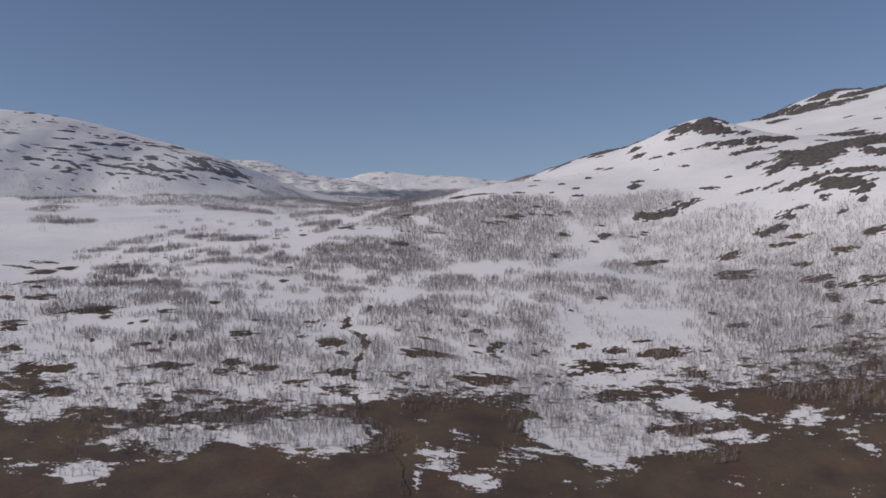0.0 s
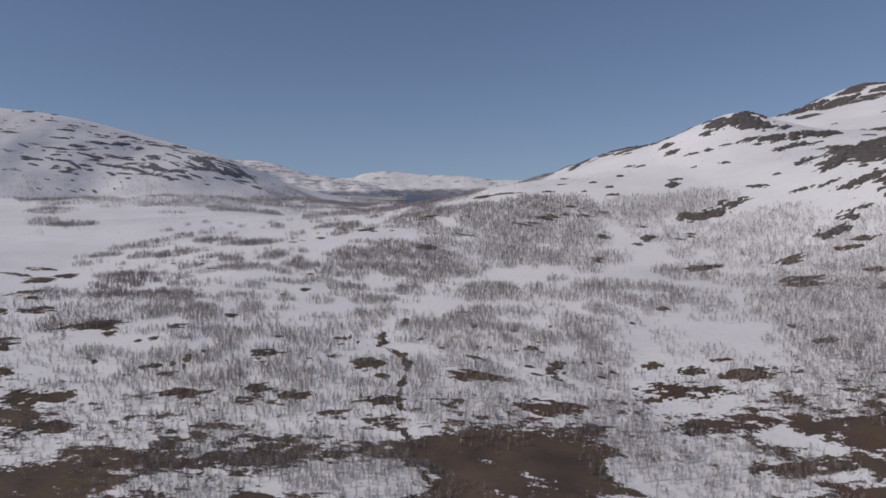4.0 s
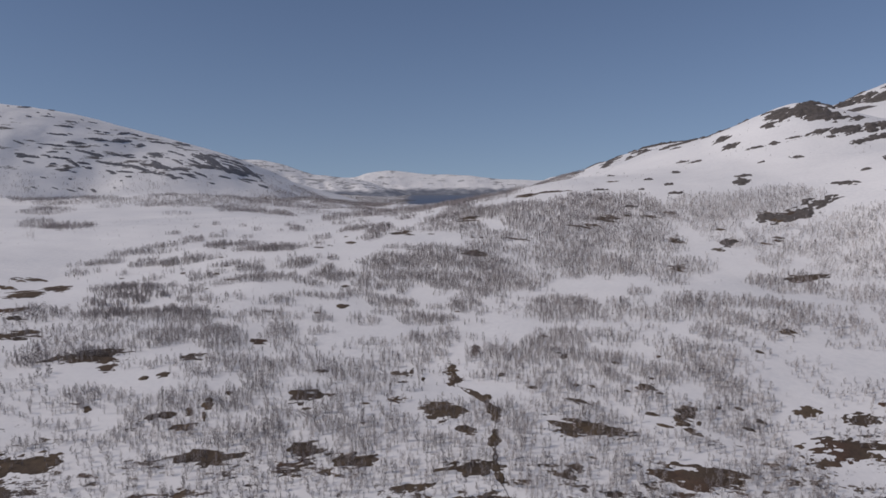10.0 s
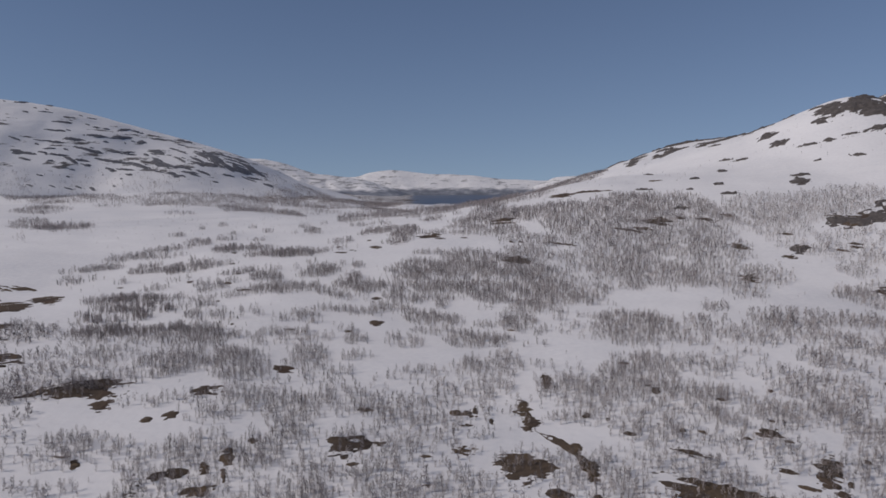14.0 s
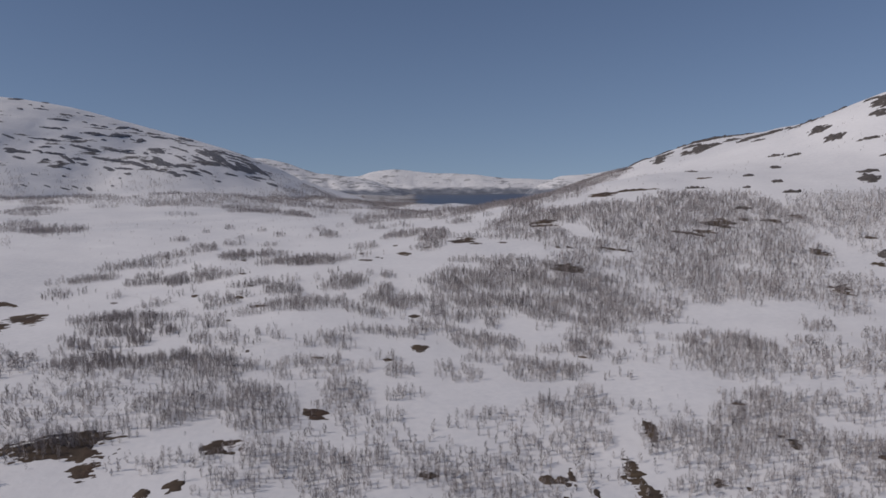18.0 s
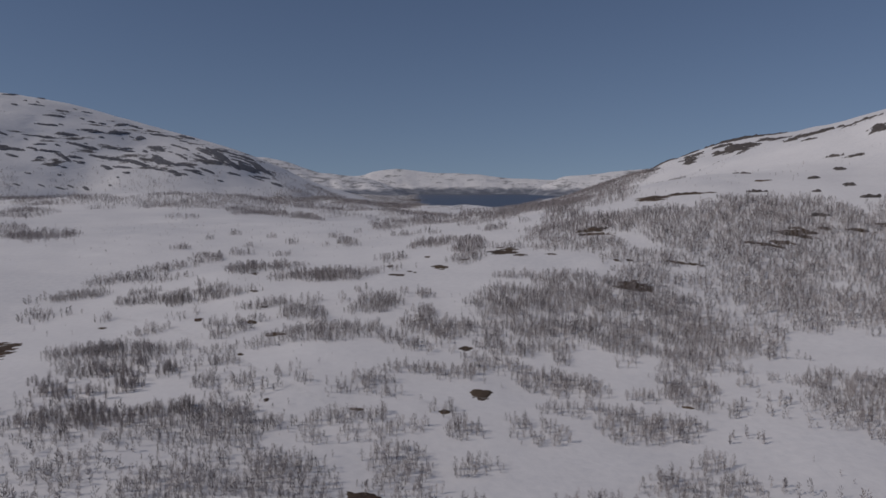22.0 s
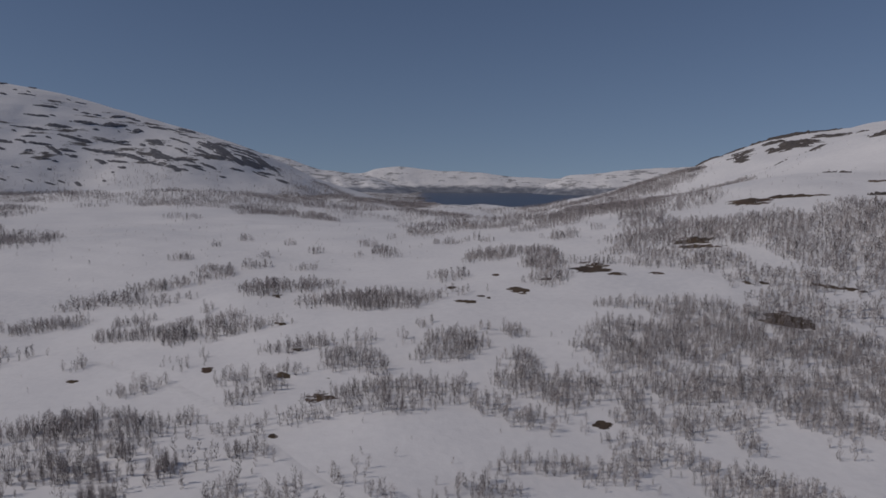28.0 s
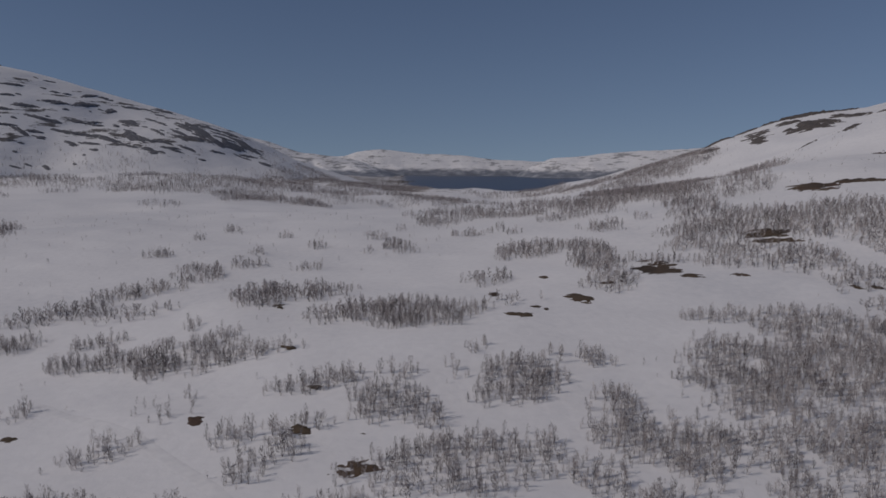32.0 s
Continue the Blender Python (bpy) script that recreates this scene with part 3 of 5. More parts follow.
STANDS_19 = [
    (120, 441, 13.1, 9.6, -27, 0.6), (26, 417, 16.4, 12.3, -14, 1), (53, 414, 17.7, 13.9, -18, 1.1), (23, 385, 19.4, 13.5, -14, 1.1),
    (42, 384, 10.3, 13.4, -18, 0.7), (54, 374, 7.8, 16.5, -21, 0.5), (68, 381, 7.0, 9.8, -23, 0.4), (96, 406, 11.7, 4.7, -26, 0.5),
    (101, 381, 6.1, 6.2, -29, 0.9), (95, 356, 11.1, 12.9, -30, 0.5), (34, 344, 4.0, 6.1, -19, 0.5), (24, 326, 5.5, 4.7, -19, 0.5),
    (118, 392, 8.8, 8.3, -30, 0.3), (-83, 209, 28.1, 27.6, 22, 0.3), (-47, 220, 15.4, 8.7, 12, 0.4), (-42, 192, 17.7, 9.5, 12, 0.9)]
STANDS_20 = [
    (-24, 226, 9.1, 13.5, 6, 0.4), (-68, 186, 12.2, 13.9, 20, 0.5), (-7, 213, 12.9, 11.5, 2, 0.5), (27, 212, 11.3, 17.3, -7, 0.6),
    (104, 224, 33.7, 10.1, -25, 0.8), (125, 245, 30.4, 19.8, -27, 0.7), (160, 313, 36.9, 47.5, -27, 0.5), (51, 200, 24.6, 12.0, -14, 0.4),
    (-27, 182, 15.2, 5.7, 8, 0.5), (2, 641, 16.3, 49.0, -18, 0.7), (-44, 566, 12.7, 5.5, -13, 1), (24, 668, 16.1, 48.3, -19, 0.5),
    (-23, 537, 3.2, 4.5, -19, 1), (6, 550, 9.2, 8.0, -24, 0.4), (-59, 490, 6.0, 1.8, -14, 0.6), (-46, 500, 2.7, 1.5, -17, 0.6)]
STANDS_21 = [
    (-71, 471, 3.9, 1.2, -12, 0.8), (-5, 464, 15.0, 12.2, -30, 0.9), (-22, 477, 12.0, 5.6, -25, 0.7), (-36, 467, 9.6, 12.7, -22, 0.9),
    (-30, 451, 7.5, 2.3, -25, 0.7), (4, 675, 14.6, 43.8, -12, 0.6), (53, 777, 15.8, 24.0, -14, 0.6), (83, 800, 14.2, 30.0, -17, 0.5),
    (-20, 639, 13.4, 40.2, -9, 0.7), (54, 641, 12.2, 36.7, -19, 0.3), (-8, 651, 10.4, 31.1, -11, 0.7), (53, 833, 17.3, 51.8, -13, 0.6),
    (73, 803, 16.6, 30.0, -15, 0.5), (-19, 552, 10.7, 21.5, -12, 0.8), (87, 815, 9.7, 15.0, -16, 1.0), (-111, 545, 4.7, 4.1, 0, 0.9)]
STANDS_22 = [
    (-102, 554, 3.9, 1.2, -2, 1), (-89, 561, 7.9, 2.4, -5, 1), (-74, 551, 8.2, 4.0, -8, 1), (-57, 554, 7.9, 3.0, -11, 1),
    (-40, 567, 6.6, 2.0, -14, 1), (-120, 588, 2.5, 1.5, 1, 0.6), (-121, 527, 1.3, 1.5, 2, 0.8), (-98, 510, 3.6, 1.5, -4, 0.9),
    (-87, 519, 1.0, 1.5, -6, 0.9), (-84, 508, 2.4, 1.0, -7, 0.9), (-58, 495, 5.0, 1.5, -14, 0.7), (-182, 538, 1.9, 3.5, 15, 0.8),
    (-131, 512, 1.6, 1.5, 4, 0.8), (-186, 749, 11.2, 12.0, 9, 0.6), (-160, 346, 6.4, 5.3, 30, 0.6), (-153, 347, 8.7, 5.3, 27, 0.55)]
STANDS_23 = [
    (-147, 337, 6.1, 6.0, 26, 0.6), (-155, 335, 4.9, 2.7, 30, 0.3), (-143, 350, 5.5, 1.6, 22, 0.25), (-137, 333, 2.9, 1.7, 22, 0.3),
    (-131, 348, 3.4, 1.0, 17, 0.35), (-128, 340, 3.4, 1.0, 16, 0.3), (-127, 329, 2.1, 0.6, 17, 0.5), (-120, 329, 2.3, 0.7, 13, 0.4),
    (-113, 335, 2.8, 0.8, 8, 0.2), (-154, 365, 5.1, 1.5, 24, 0.2), (-171, 379, 2.2, 0.6, 27, 0.2), (-192, 409, 6.8, 4.1, 29, 0.5),
    (-185, 385, 4.6, 1.4, 31, 0.15), (-61, 388, 9.6, 9.6, -15, 0.5), (-46, 391, 11.9, 11.2, -20, 0.5), (-26, 383, 15.1, 16.5, -28, 0.45)]
STANDS_24 = [
    (-57, 366, 12.8, 9.3, -19, 0.5), (-87, 372, 4.7, 6.5, -6, 0.55), (-80, 365, 9.1, 6.0, -9, 0.55), (-57, 369, 14.0, 4.2, -19, 0.5),
    (-69, 346, 6.3, 1.9, -17, 0.4), (-86, 339, 3.7, 1.1, -8, 0.3), (-79, 337, 8.2, 2.8, -13, 0.45), (-96, 332, 4.6, 1.4, -3, 0.45),
    (-56, 338, 8.8, 2.7, -25, 0.55), (-53, 350, 2.4, 0.7, -24, 0.3), (-37, 361, 5.5, 5.4, -28, 0.25), (55, 450, 21.2, 24.3, -7, 0.9),
    (92, 443, 17.6, 19.8, -12, 0.8), (124, 447, 21.7, 13.6, -15, 0.7), (150, 401, 21.7, 13.8, -21, 0.6), (122, 399, 24.4, 15.4, -17, 0.5)]
STANDS_25 = [
    (157, 372, 23.6, 13.9, -23, 0.6), (130, 366, 18.2, 13.4, -20, 0.5), (199, 365, 27.2, 13.8, -29, 0.5), (144, 309, 20.1, 25.7, -25, 0.6),
    (118, 335, 15.3, 10.7, -19, 0.5), (185, 333, 22.0, 16.5, -29, 0.5), (130, 255, 31.5, 21.8, -27, 0.8), (112, 293, 14.8, 19.6, -21, 0.3),
    (80, 304, 14.8, 8.7, -15, 0.5), (61, 328, 20.9, 7.1, -10, 0.4)]
STANDS = STANDS_1 + STANDS_2 + STANDS_3 + STANDS_4 + STANDS_5 + STANDS_6 + STANDS_7 + STANDS_8 + STANDS_9 + STANDS_10 + STANDS_11 + STANDS_12 + STANDS_13 + STANDS_14 + STANDS_15 + STANDS_16 + STANDS_17 + STANDS_18 + STANDS_19 + STANDS_20 + STANDS_21 + STANDS_22 + STANDS_23 + STANDS_24 + STANDS_25
FAR_WOODS_1 = [
    (-475, 846, 15.5, 45.0, 31, 0.8), (-426, 805, 14.3, 45.0, 29, 0.9), (-375, 696, 16.8, 32.8, 30, 0.9), (-399, 801, 14.0, 45.0, 27, 0.5),
    (-364, 782, 14.7, 45.0, 25, 0.5), (-338, 785, 15.9, 23.1, 23, 0.4), (-318, 785, 13.1, 30.6, 22, 0.7), (-312, 810, 20.2, 45.0, 20, 0.6),
    (-289, 768, 11.3, 25.3, 20, 0.8), (-281, 816, 14.7, 45.0, 18, 0.7), (-267, 777, 12.6, 16.6, 18, 0.8), (-261, 840, 13.7, 45.0, 16, 0.9),
    (-242, 870, 14.2, 45.0, 14, 1), (-219, 887, 13.0, 45.0, 12, 0.9)]
FAR_WOODS_2 = [
    (-235, 748, 11.9, 28.6, 16, 1.1), (-220, 782, 12.4, 35.5, 14, 1.1), (-195, 770, 10.9, 26.0, 12, 0.9), (-306, 560, 10.8, 32.0, 31, 0.7),
    (-274, 540, 12.6, 34.3, 28, 0.6), (-259, 479, 7.2, 8.1, 31, 0.4), (-256, 676, 9.6, 20.8, 20, 0.3), (-183, 841, 14.8, 42.6, 9, 0.5),
    (-176, 1034, 20.5, 45.0, 7, 0.6), (-233, 1129, 22.9, 22.0, 10, 0.5), (-137, 1058, 21.0, 45.0, 4, 0.7), (-149, 814, 15.4, 8.3, 7, 0.5),
    (-125, 871, 14.1, 45.0, 1, 0.8), (-94, 875, 16.5, 45.0, -1, 0.9)]
FAR_WOODS_3 = [
    (-46, 997, 25.6, 14.1, -5, 0.9), (2, 996, 22.9, 45.0, -9, 1), (25, 893, 19.9, 45.0, -12, 1), (-108, 560, 7.4, 21.3, 0, 1),
    (-91, 572, 9.5, 12.3, -3, 1), (-72, 577, 9.7, 14.0, -7, 0.8), (-52, 572, 10.8, 11.5, -11, 0.7), (16, 747, 15.4, 28.3, -15, 0.8),
    (42, 772, 20.5, 20.5, -17, 0.7), (-88, 854, 41.0, 12.1, -2, 0.6), (-32, 593, 7.8, 45.0, -14, 0.8)]
SHORE_WOODS = [
    (-267, 1145, 20.8, 31.0, 10, 0.6), (-250, 1265, 31.3, 47.1, 8, 0.8), (-218, 1158, 31.4, 40.0, 7, 0.8), (-258, 1061, 25.1, 60.0, 11, 0.6),
    (-189, 1271, 31.3, 42.1, 5, 0.9), (-151, 1059, 27.7, 59.1, 3, 0.9), (-128, 1068, 20.2, 52.1, 1, 0.9), (-178, 894, 29.4, 24.8, 6, 0.7),
    (-184, 993, 17.0, 27.0, 6, 0.9)]
FAR_WOODS = FAR_WOODS_1 + FAR_WOODS_2 + FAR_WOODS_3 + SHORE_WOODS
PATCHES_1 = [
    (-132, 271, 10.3, 3.2, 27), (-124, 263, 2.4, 3.7, 26), (-104, 271, 3.1, 2.7, 19), (-91, 287, 2.6, 3.2, 13),
    (-108, 259, 1.6, 1.7, 21), (-112, 257, 1.3, 1.6, 23), (-70, 249, 5.0, 5.0, 8), (-69, 264, 1.6, 1.6, 7),
    (-36, 266, 2.0, 4.3, -5), (-28, 249, 1.8, 2.2, -8), (-23, 263, 1.3, 1.6, -9), (-38, 242, 5.6, 3.9, -5),
    (-33, 234, 2.7, 2.3, -7), (-7, 238, 8.9, 2.9, -18)]
PATCHES_2 = [
    (18, 244, 2.5, 5.7, -26), (13, 257, 2.3, 2.3, -22), (-6, 249, 3.7, 1.1, -17), (-99, 238, 2.3, 2.2, 21),
    (-94, 233, 3.1, 1.7, 20), (-49, 248, 2.6, 1.7, 0), (-56, 245, 1.1, 0.6, 3), (-48, 263, 1.6, 1.6, 0),
    (18, 236, 2.1, 1.2, -28), (10, 244, 2.2, 0.6, -23), (-5, 276, 1.1, 2.7, -15), (-73, 328, 1.8, 2.6, 6),
    (124, 427, 11.4, 6.6, -28), (92, 408, 3.9, 3.1, -25)]
PATCHES_3 = [
    (69, 413, 4.5, 3.1, -21), (59, 379, 4.0, 5.7, -22), (103, 362, 5.0, 5.1, -31), (65, 295, 2.4, 2.6, -31),
    (50, 279, 1.2, 1.1, -30), (-59, 442, 5.2, 6.6, 2), (-25, 462, 5.6, 4.5, -4), (35, 433, 3.9, 2.0, -14),
    (-81, 420, 2.5, 3.0, 6), (-89, 250, 0.9, 1.1, 16), (-35, 259, 1.9, 3.9, -5), (-26, 241, 1.2, 4.0, -10),
    (-27, 232, 0.9, 4.0, -10), (-29, 281, 1.3, 4.8, -7)]
PATCHES_4 = [
    (-144, 374, 1.3, 1.6, 19), (-129, 370, 1.0, 1.1, 14), (-121, 360, 3.6, 2.1, 12), (-75, 353, 1.7, 1.1, -6),
    (-72, 329, 1.7, 1.6, -9), (-80, 319, 1.5, 1.1, -6), (-96, 318, 1.3, 0.6, 3), (-113, 320, 0.6, 0.6, 12),
    (-54, 433, 2.6, 2.0, -9), (-82, 422, 2.4, 2.6, -2), (-94, 411, 1.9, 1.5, 1), (-89, 414, 0.8, 1.0, 0),
    (-98, 427, 0.8, 2.0, 2), (-25, 455, 6.3, 1.5, -15)]
PATCHES_5 = [
    (-24, 401, 5.0, 4.7, -20), (-4, 419, 6.9, 1.0, -23), (28, 432, 6.7, 1.5, -29), (42, 440, 5.9, 2.6, -30),
    (11, 505, 7.8, 7.5, -19), (26, 504, 9.7, 3.0, -22), (-125, 346, 0.8, 1.0, 15), (-143, 427, 1.3, 1.0, 14),
    (-33, 324, 1.3, 0.5, -27), (63, 517, 3.9, 2.0, -27), (-6, 236, 9.5, 3.2, 2), (-32, 219, 7.1, 2.7, 8),
    (12, 221, 9.8, 4.9, -3), (-39, 242, 3.9, 5.3, 9)]
PATCHES_6 = [
    (-102, 237, 2.0, 1.7, 22), (-95, 240, 0.9, 2.7, 19), (-92, 244, 1.5, 3.4, 18), (-91, 238, 0.5, 2.8, 18),
    (-118, 240, 0.9, 1.7, 27), (-69, 242, 1.1, 0.6, 8), (-68, 251, 0.9, 0.6, 8), (-65, 250, 1.5, 1.1, 7),
    (-50, 264, 1.3, 1.6, 0), (-46, 265, 0.6, 2.7, -1), (-48, 258, 1.2, 1.1, 0), (-43, 260, 0.6, 1.6, -2),
    (-6, 279, 1.1, 0.5, -14), (-8, 293, 1.5, 1.0, -12)]
PATCHES_7 = [
    (-19, 261, 0.6, 0.6, -11), (8, 271, 1.1, 1.0, -19), (-5, 257, 0.6, 0.5, -16), (-1, 257, 1.0, 0.5, -18),
    (-16, 255, 1.2, 0.1, -13), (21, 276, 0.7, 1.1, -22), (15, 262, 0.7, 0.5, -22), (7, 255, 1.0, 0.1, -21),
    (11, 256, 2.0, 0.6, -22), (15, 254, 1.0, 0.6, -24), (21, 247, 1.0, 1.2, -27), (17, 238, 1.5, 1.6, -27),
    (20, 241, 0.7, 1.1, -27), (12, 239, 2.1, 0.6, -25)]
PATCHES_8 = [
    (32, 248, 1.3, 0.6, -30), (27, 248, 1.0, 0.6, -28), (31, 240, 1.9, 0.6, -31), (35, 243, 1.3, 1.1, -32),
    (44, 442, 6.1, 4.1, -16), (55, 445, 2.8, 2.0, -17), (65, 441, 4.8, 1.5, -19), (76, 445, 2.8, 2.0, -20),
    (92, 422, 2.7, 1.0, -24), (113, 407, 2.7, 1.0, -28), (112, 404, 2.0, 1.0, -28), (106, 403, 2.6, 1.0, -28),
    (84, 401, 3.2, 2.1, -24), (105, 363, 9.1, 4.1, 13)]
PATCHES_9 = [
    (144, 361, 9.0, 4.2, 22), (136, 333, 11.2, 7.5, 8), (169, 361, 6.6, 2.5, -12), (167, 335, 4.6, 4.2, 1),
    (164, 316, 7.5, 6.3, 4), (164, 305, 2.6, 6.6, -28), (158, 290, 3.2, 6.9, -29), (184, 338, 1.1, 2.7, -29),
    (179, 303, 11.6, 5.8, 16), (149, 264, 2.5, 6.3, -29), (109, 264, 4.9, 2.5, 14), (104, 277, 2.0, 2.0, -30),
    (138, 260, 4.8, 1.5, 11), (120, 242, 5.9, 1.5, 4)]
PATCHES_10 = [
    (138, 227, 3.6, 4.2, 7), (169, 280, 4.0, 3.8, -25), (190, 340, 5.8, 3.2, -25), (206, 347, 6.4, 3.0, -14),
    (179, 365, 6.4, 2.2, -15), (48, 248, 4.1, 2.1, 19), (59, 245, 5.1, 2.7, 8), (70, 251, 3.9, 1.2, 8),
    (74, 242, 11.6, 4.1, 11), (52, 233, 14.1, 3.9, 4), (42, 228, 3.9, 1.7, 8), (-211, 360, 11.1, 2.5, -25),
    (-208, 376, 8.1, 4.6, -25), (-190, 343, 6.7, 9.9, 29)]
PATCHES_11 = [
    (-185, 354, 4.6, 9.1, 35), (-178, 312, 6.5, 5.0, 45), (-171, 303, 3.6, 2.7, -25), (-171, 282, 2.6, 5.2, 56),
    (-160, 285, 7.5, 4.6, 9), (-151, 251, 4.3, 7.3, 27), (-139, 230, 4.0, 3.4, 10), (-132, 268, 9.7, 2.8, 8),
    (-126, 216, 4.5, 5.5, 43), (-118, 217, 5.7, 4.9, 9), (-116, 200, 4.8, 3.2, 13), (-110, 202, 5.4, 4.1, 4),
    (-84, 221, 6.3, 3.4, 10), (-66, 222, 5.7, 5.6, 14)]
PATCHES_12 = [
    (-55, 221, 5.4, 2.9, 8), (-44, 212, 4.8, 1.5, 12), (-123, 203, 4.4, 1.8, -6)]
SMALL_PATCHES = [
    (-98, 428, 1.7, 1.3, -36), (-86, 438, 1.3, 1.0, -34), (-96, 412, 2.2, 1.0, -29), (-91, 416, 1.2, 1.0, -24),
    (-142, 425, 1.2, 1.0, -36), (-129, 383, 1.2, 1.0, -24), (-129, 370, 1.8, 1.0, -24), (-168, 372, 1.2, 1.0, -27),
    (-44, 432, 1.9, 1.2, -32), (-24, 422, 1.3, 1.0, -18), (-20, 422, 1.3, 1.0, -3), (-136, 399, 2.0, 1.0, -36),
    (-73, 432, 1.9, 1.0, 0)]
PATCHES = PATCHES_1 + PATCHES_2 + PATCHES_3 + PATCHES_4 + PATCHES_5 + PATCHES_6 + PATCHES_7 + PATCHES_8 + PATCHES_9 + PATCHES_10 + PATCHES_11 + PATCHES_12 + SMALL_PATCHES
CRAGS_1 = [
    (137, 628, 8.8, 1.1, -12), (151, 579, 5.8, 7.4, -15), (149, 556, 4.5, 4.5, -15), (127, 483, 4.9, 6.0, -15),
    (161, 825, 11.9, 14.9, -27), (157, 784, 15.6, 20.9, -28), (129, 805, 9.0, 14.9, -25), (119, 780, 5.4, 11.9, -25),
    (111, 887, 11.4, 1.4, -20), (95, 813, 4.5, 13.4, -21), (114, 664, 4.4, 13.1, -30), (198, 807, 12.0, 10.4, -30),
    (182, 565, 10.0, 12.0, -19), (202, 562, 18.5, 10.1, 2)]
CRAGS_2 = [
    (205, 548, 15.9, 8.3, 0), (192, 528, 8.3, 3.1, 5), (209, 525, 11.0, 6.2, 20), (225, 545, 8.7, 2.9, 38),
    (236, 529, 21.2, 7.7, 22), (202, 503, 7.9, 3.8, 16), (218, 508, 11.0, 5.2, 6), (222, 484, 6.1, 7.6, -16),
    (373, 827, 25.9, 16.9, 32), (387, 804, 19.4, 13.6, 26), (392, 784, 18.9, 25.1, -24), (424, 826, 13.9, 14.7, -54),
    (448, 833, 19.6, 7.6, -28), (416, 760, 16.8, 20.6, -51)]
CRAGS_3 = [
    (444, 782, 31.7, 8.3, -25), (341, 748, 9.3, 10.9, -32), (308, 561, 13.8, 18.2, 4), (201, 462, 9.0, 7.0, 27),
    (207, 443, 15.1, 7.8, 39), (215, 431, 13.3, 13.7, -47), (230, 438, 10.5, 25.3, -31), (243, 447, 29.3, 19.3, -25),
    (244, 412, 6.3, 11.9, -2), (309, 538, 10.2, 8.8, -6), (198, 408, 9.6, 3.8, 0), (206, 407, 9.3, 2.9, -4),
    (216, 394, 14.0, 7.3, -25), (226, 398, 16.0, 2.4, -40)]
CRAGS_4 = [
    (220, 382, 5.6, 4.5, -26), (203, 387, 3.8, 3.2, -19), (216, 374, 2.7, 2.8, -3), (204, 371, 2.7, 2.1, -25),
    (188, 417, 7.1, 1.3, 1), (177, 422, 6.6, 1.4, -17), (182, 386, 5.0, 4.8, -6), (171, 377, 8.4, 4.8, 10),
    (191, 387, 3.9, 1.7, -13), (208, 349, 5.7, 2.4, -15), (124, 427, 13.1, 8.1, -10), (143, 433, 10.2, 4.9, -8),
    (90, 407, 4.9, 3.1, 10), (162, 444, 6.6, 2.2, -50)]
CRAGS_5 = [
    (139, 626, 12.6, 4.1, -20), (106, 532, 2.7, 3.9, -11), (132, 493, 4.0, 2.1, -19), (166, 502, 3.7, 1.5, -44),
    (149, 558, 4.4, 2.0, -48), (166, 532, 3.2, 2.0, -29), (91, 495, 3.4, 2.4, -16), (177, 452, 2.9, 2.1, -21)]
CRAGS = CRAGS_1 + CRAGS_2 + CRAGS_3 + CRAGS_4 + CRAGS_5
LEDGES_1 = [
    (-614, 1092, 10.8, 4.9, 85), (-585, 1050, 2.9, 3.9, 30), (-573, 1071, 7.1, 1.9, 54), (-538, 1130, 6.6, 2.9, 75),
    (-545, 1064, 11.0, 4.9, 61), (-528, 1094, 2.5, 5.9, 51), (-517, 1097, 4.9, 4.9, 63), (-538, 1029, 9.0, 2.9, 41),
    (-509, 1108, 4.0, 2.9, 74), (-499, 1134, 17.4, 3.9, 83), (-489, 1160, 8.7, 6.9, 59), (-555, 971, 5.3, 3.9, 32),
    (-513, 1029, 10.7, 3.9, 55), (-503, 1062, 13.5, 4.9, 62)]
LEDGES_2 = [
    (-484, 1104, 15.4, 7.8, 75), (-458, 1167, 20.3, 7.9, 61), (-440, 1214, 11.4, 22.9, 72), (-488, 1061, 3.2, 3.0, 63),
    (-534, 993, 7.1, 1.9, 38), (-523, 1001, 7.2, 2.9, 37), (-466, 1119, 8.7, 5.9, 89), (-518, 982, 6.0, 2.0, 48),
    (-506, 993, 2.0, 1.9, 28), (-540, 948, 6.1, 5.9, 50), (-530, 956, 6.6, 4.9, 30), (-520, 967, 4.1, 3.0, 15),
    (-508, 972, 10.1, 2.9, 46), (-525, 941, 6.5, 4.0, 22)]
LEDGES_3 = [
    (-506, 955, 2.9, 2.0, 49), (-493, 975, 7.3, 6.9, -15), (-483, 987, 6.0, 3.9, 46), (-475, 980, 4.2, 4.0, 27),
    (-481, 957, 2.9, 1.0, 47), (-488, 953, 3.4, 1.0, 45), (-496, 1014, 8.8, 5.9, 27), (-483, 1022, 6.3, 3.9, 45),
    (-471, 1041, 8.5, 3.9, 38), (-457, 1052, 7.5, 5.0, 39), (-459, 1064, 11.4, 4.0, 75), (-465, 1011, 8.8, 5.9, 25),
    (-446, 1020, 12.2, 7.9, 19), (-424, 1016, 8.3, 8.9, -14)]
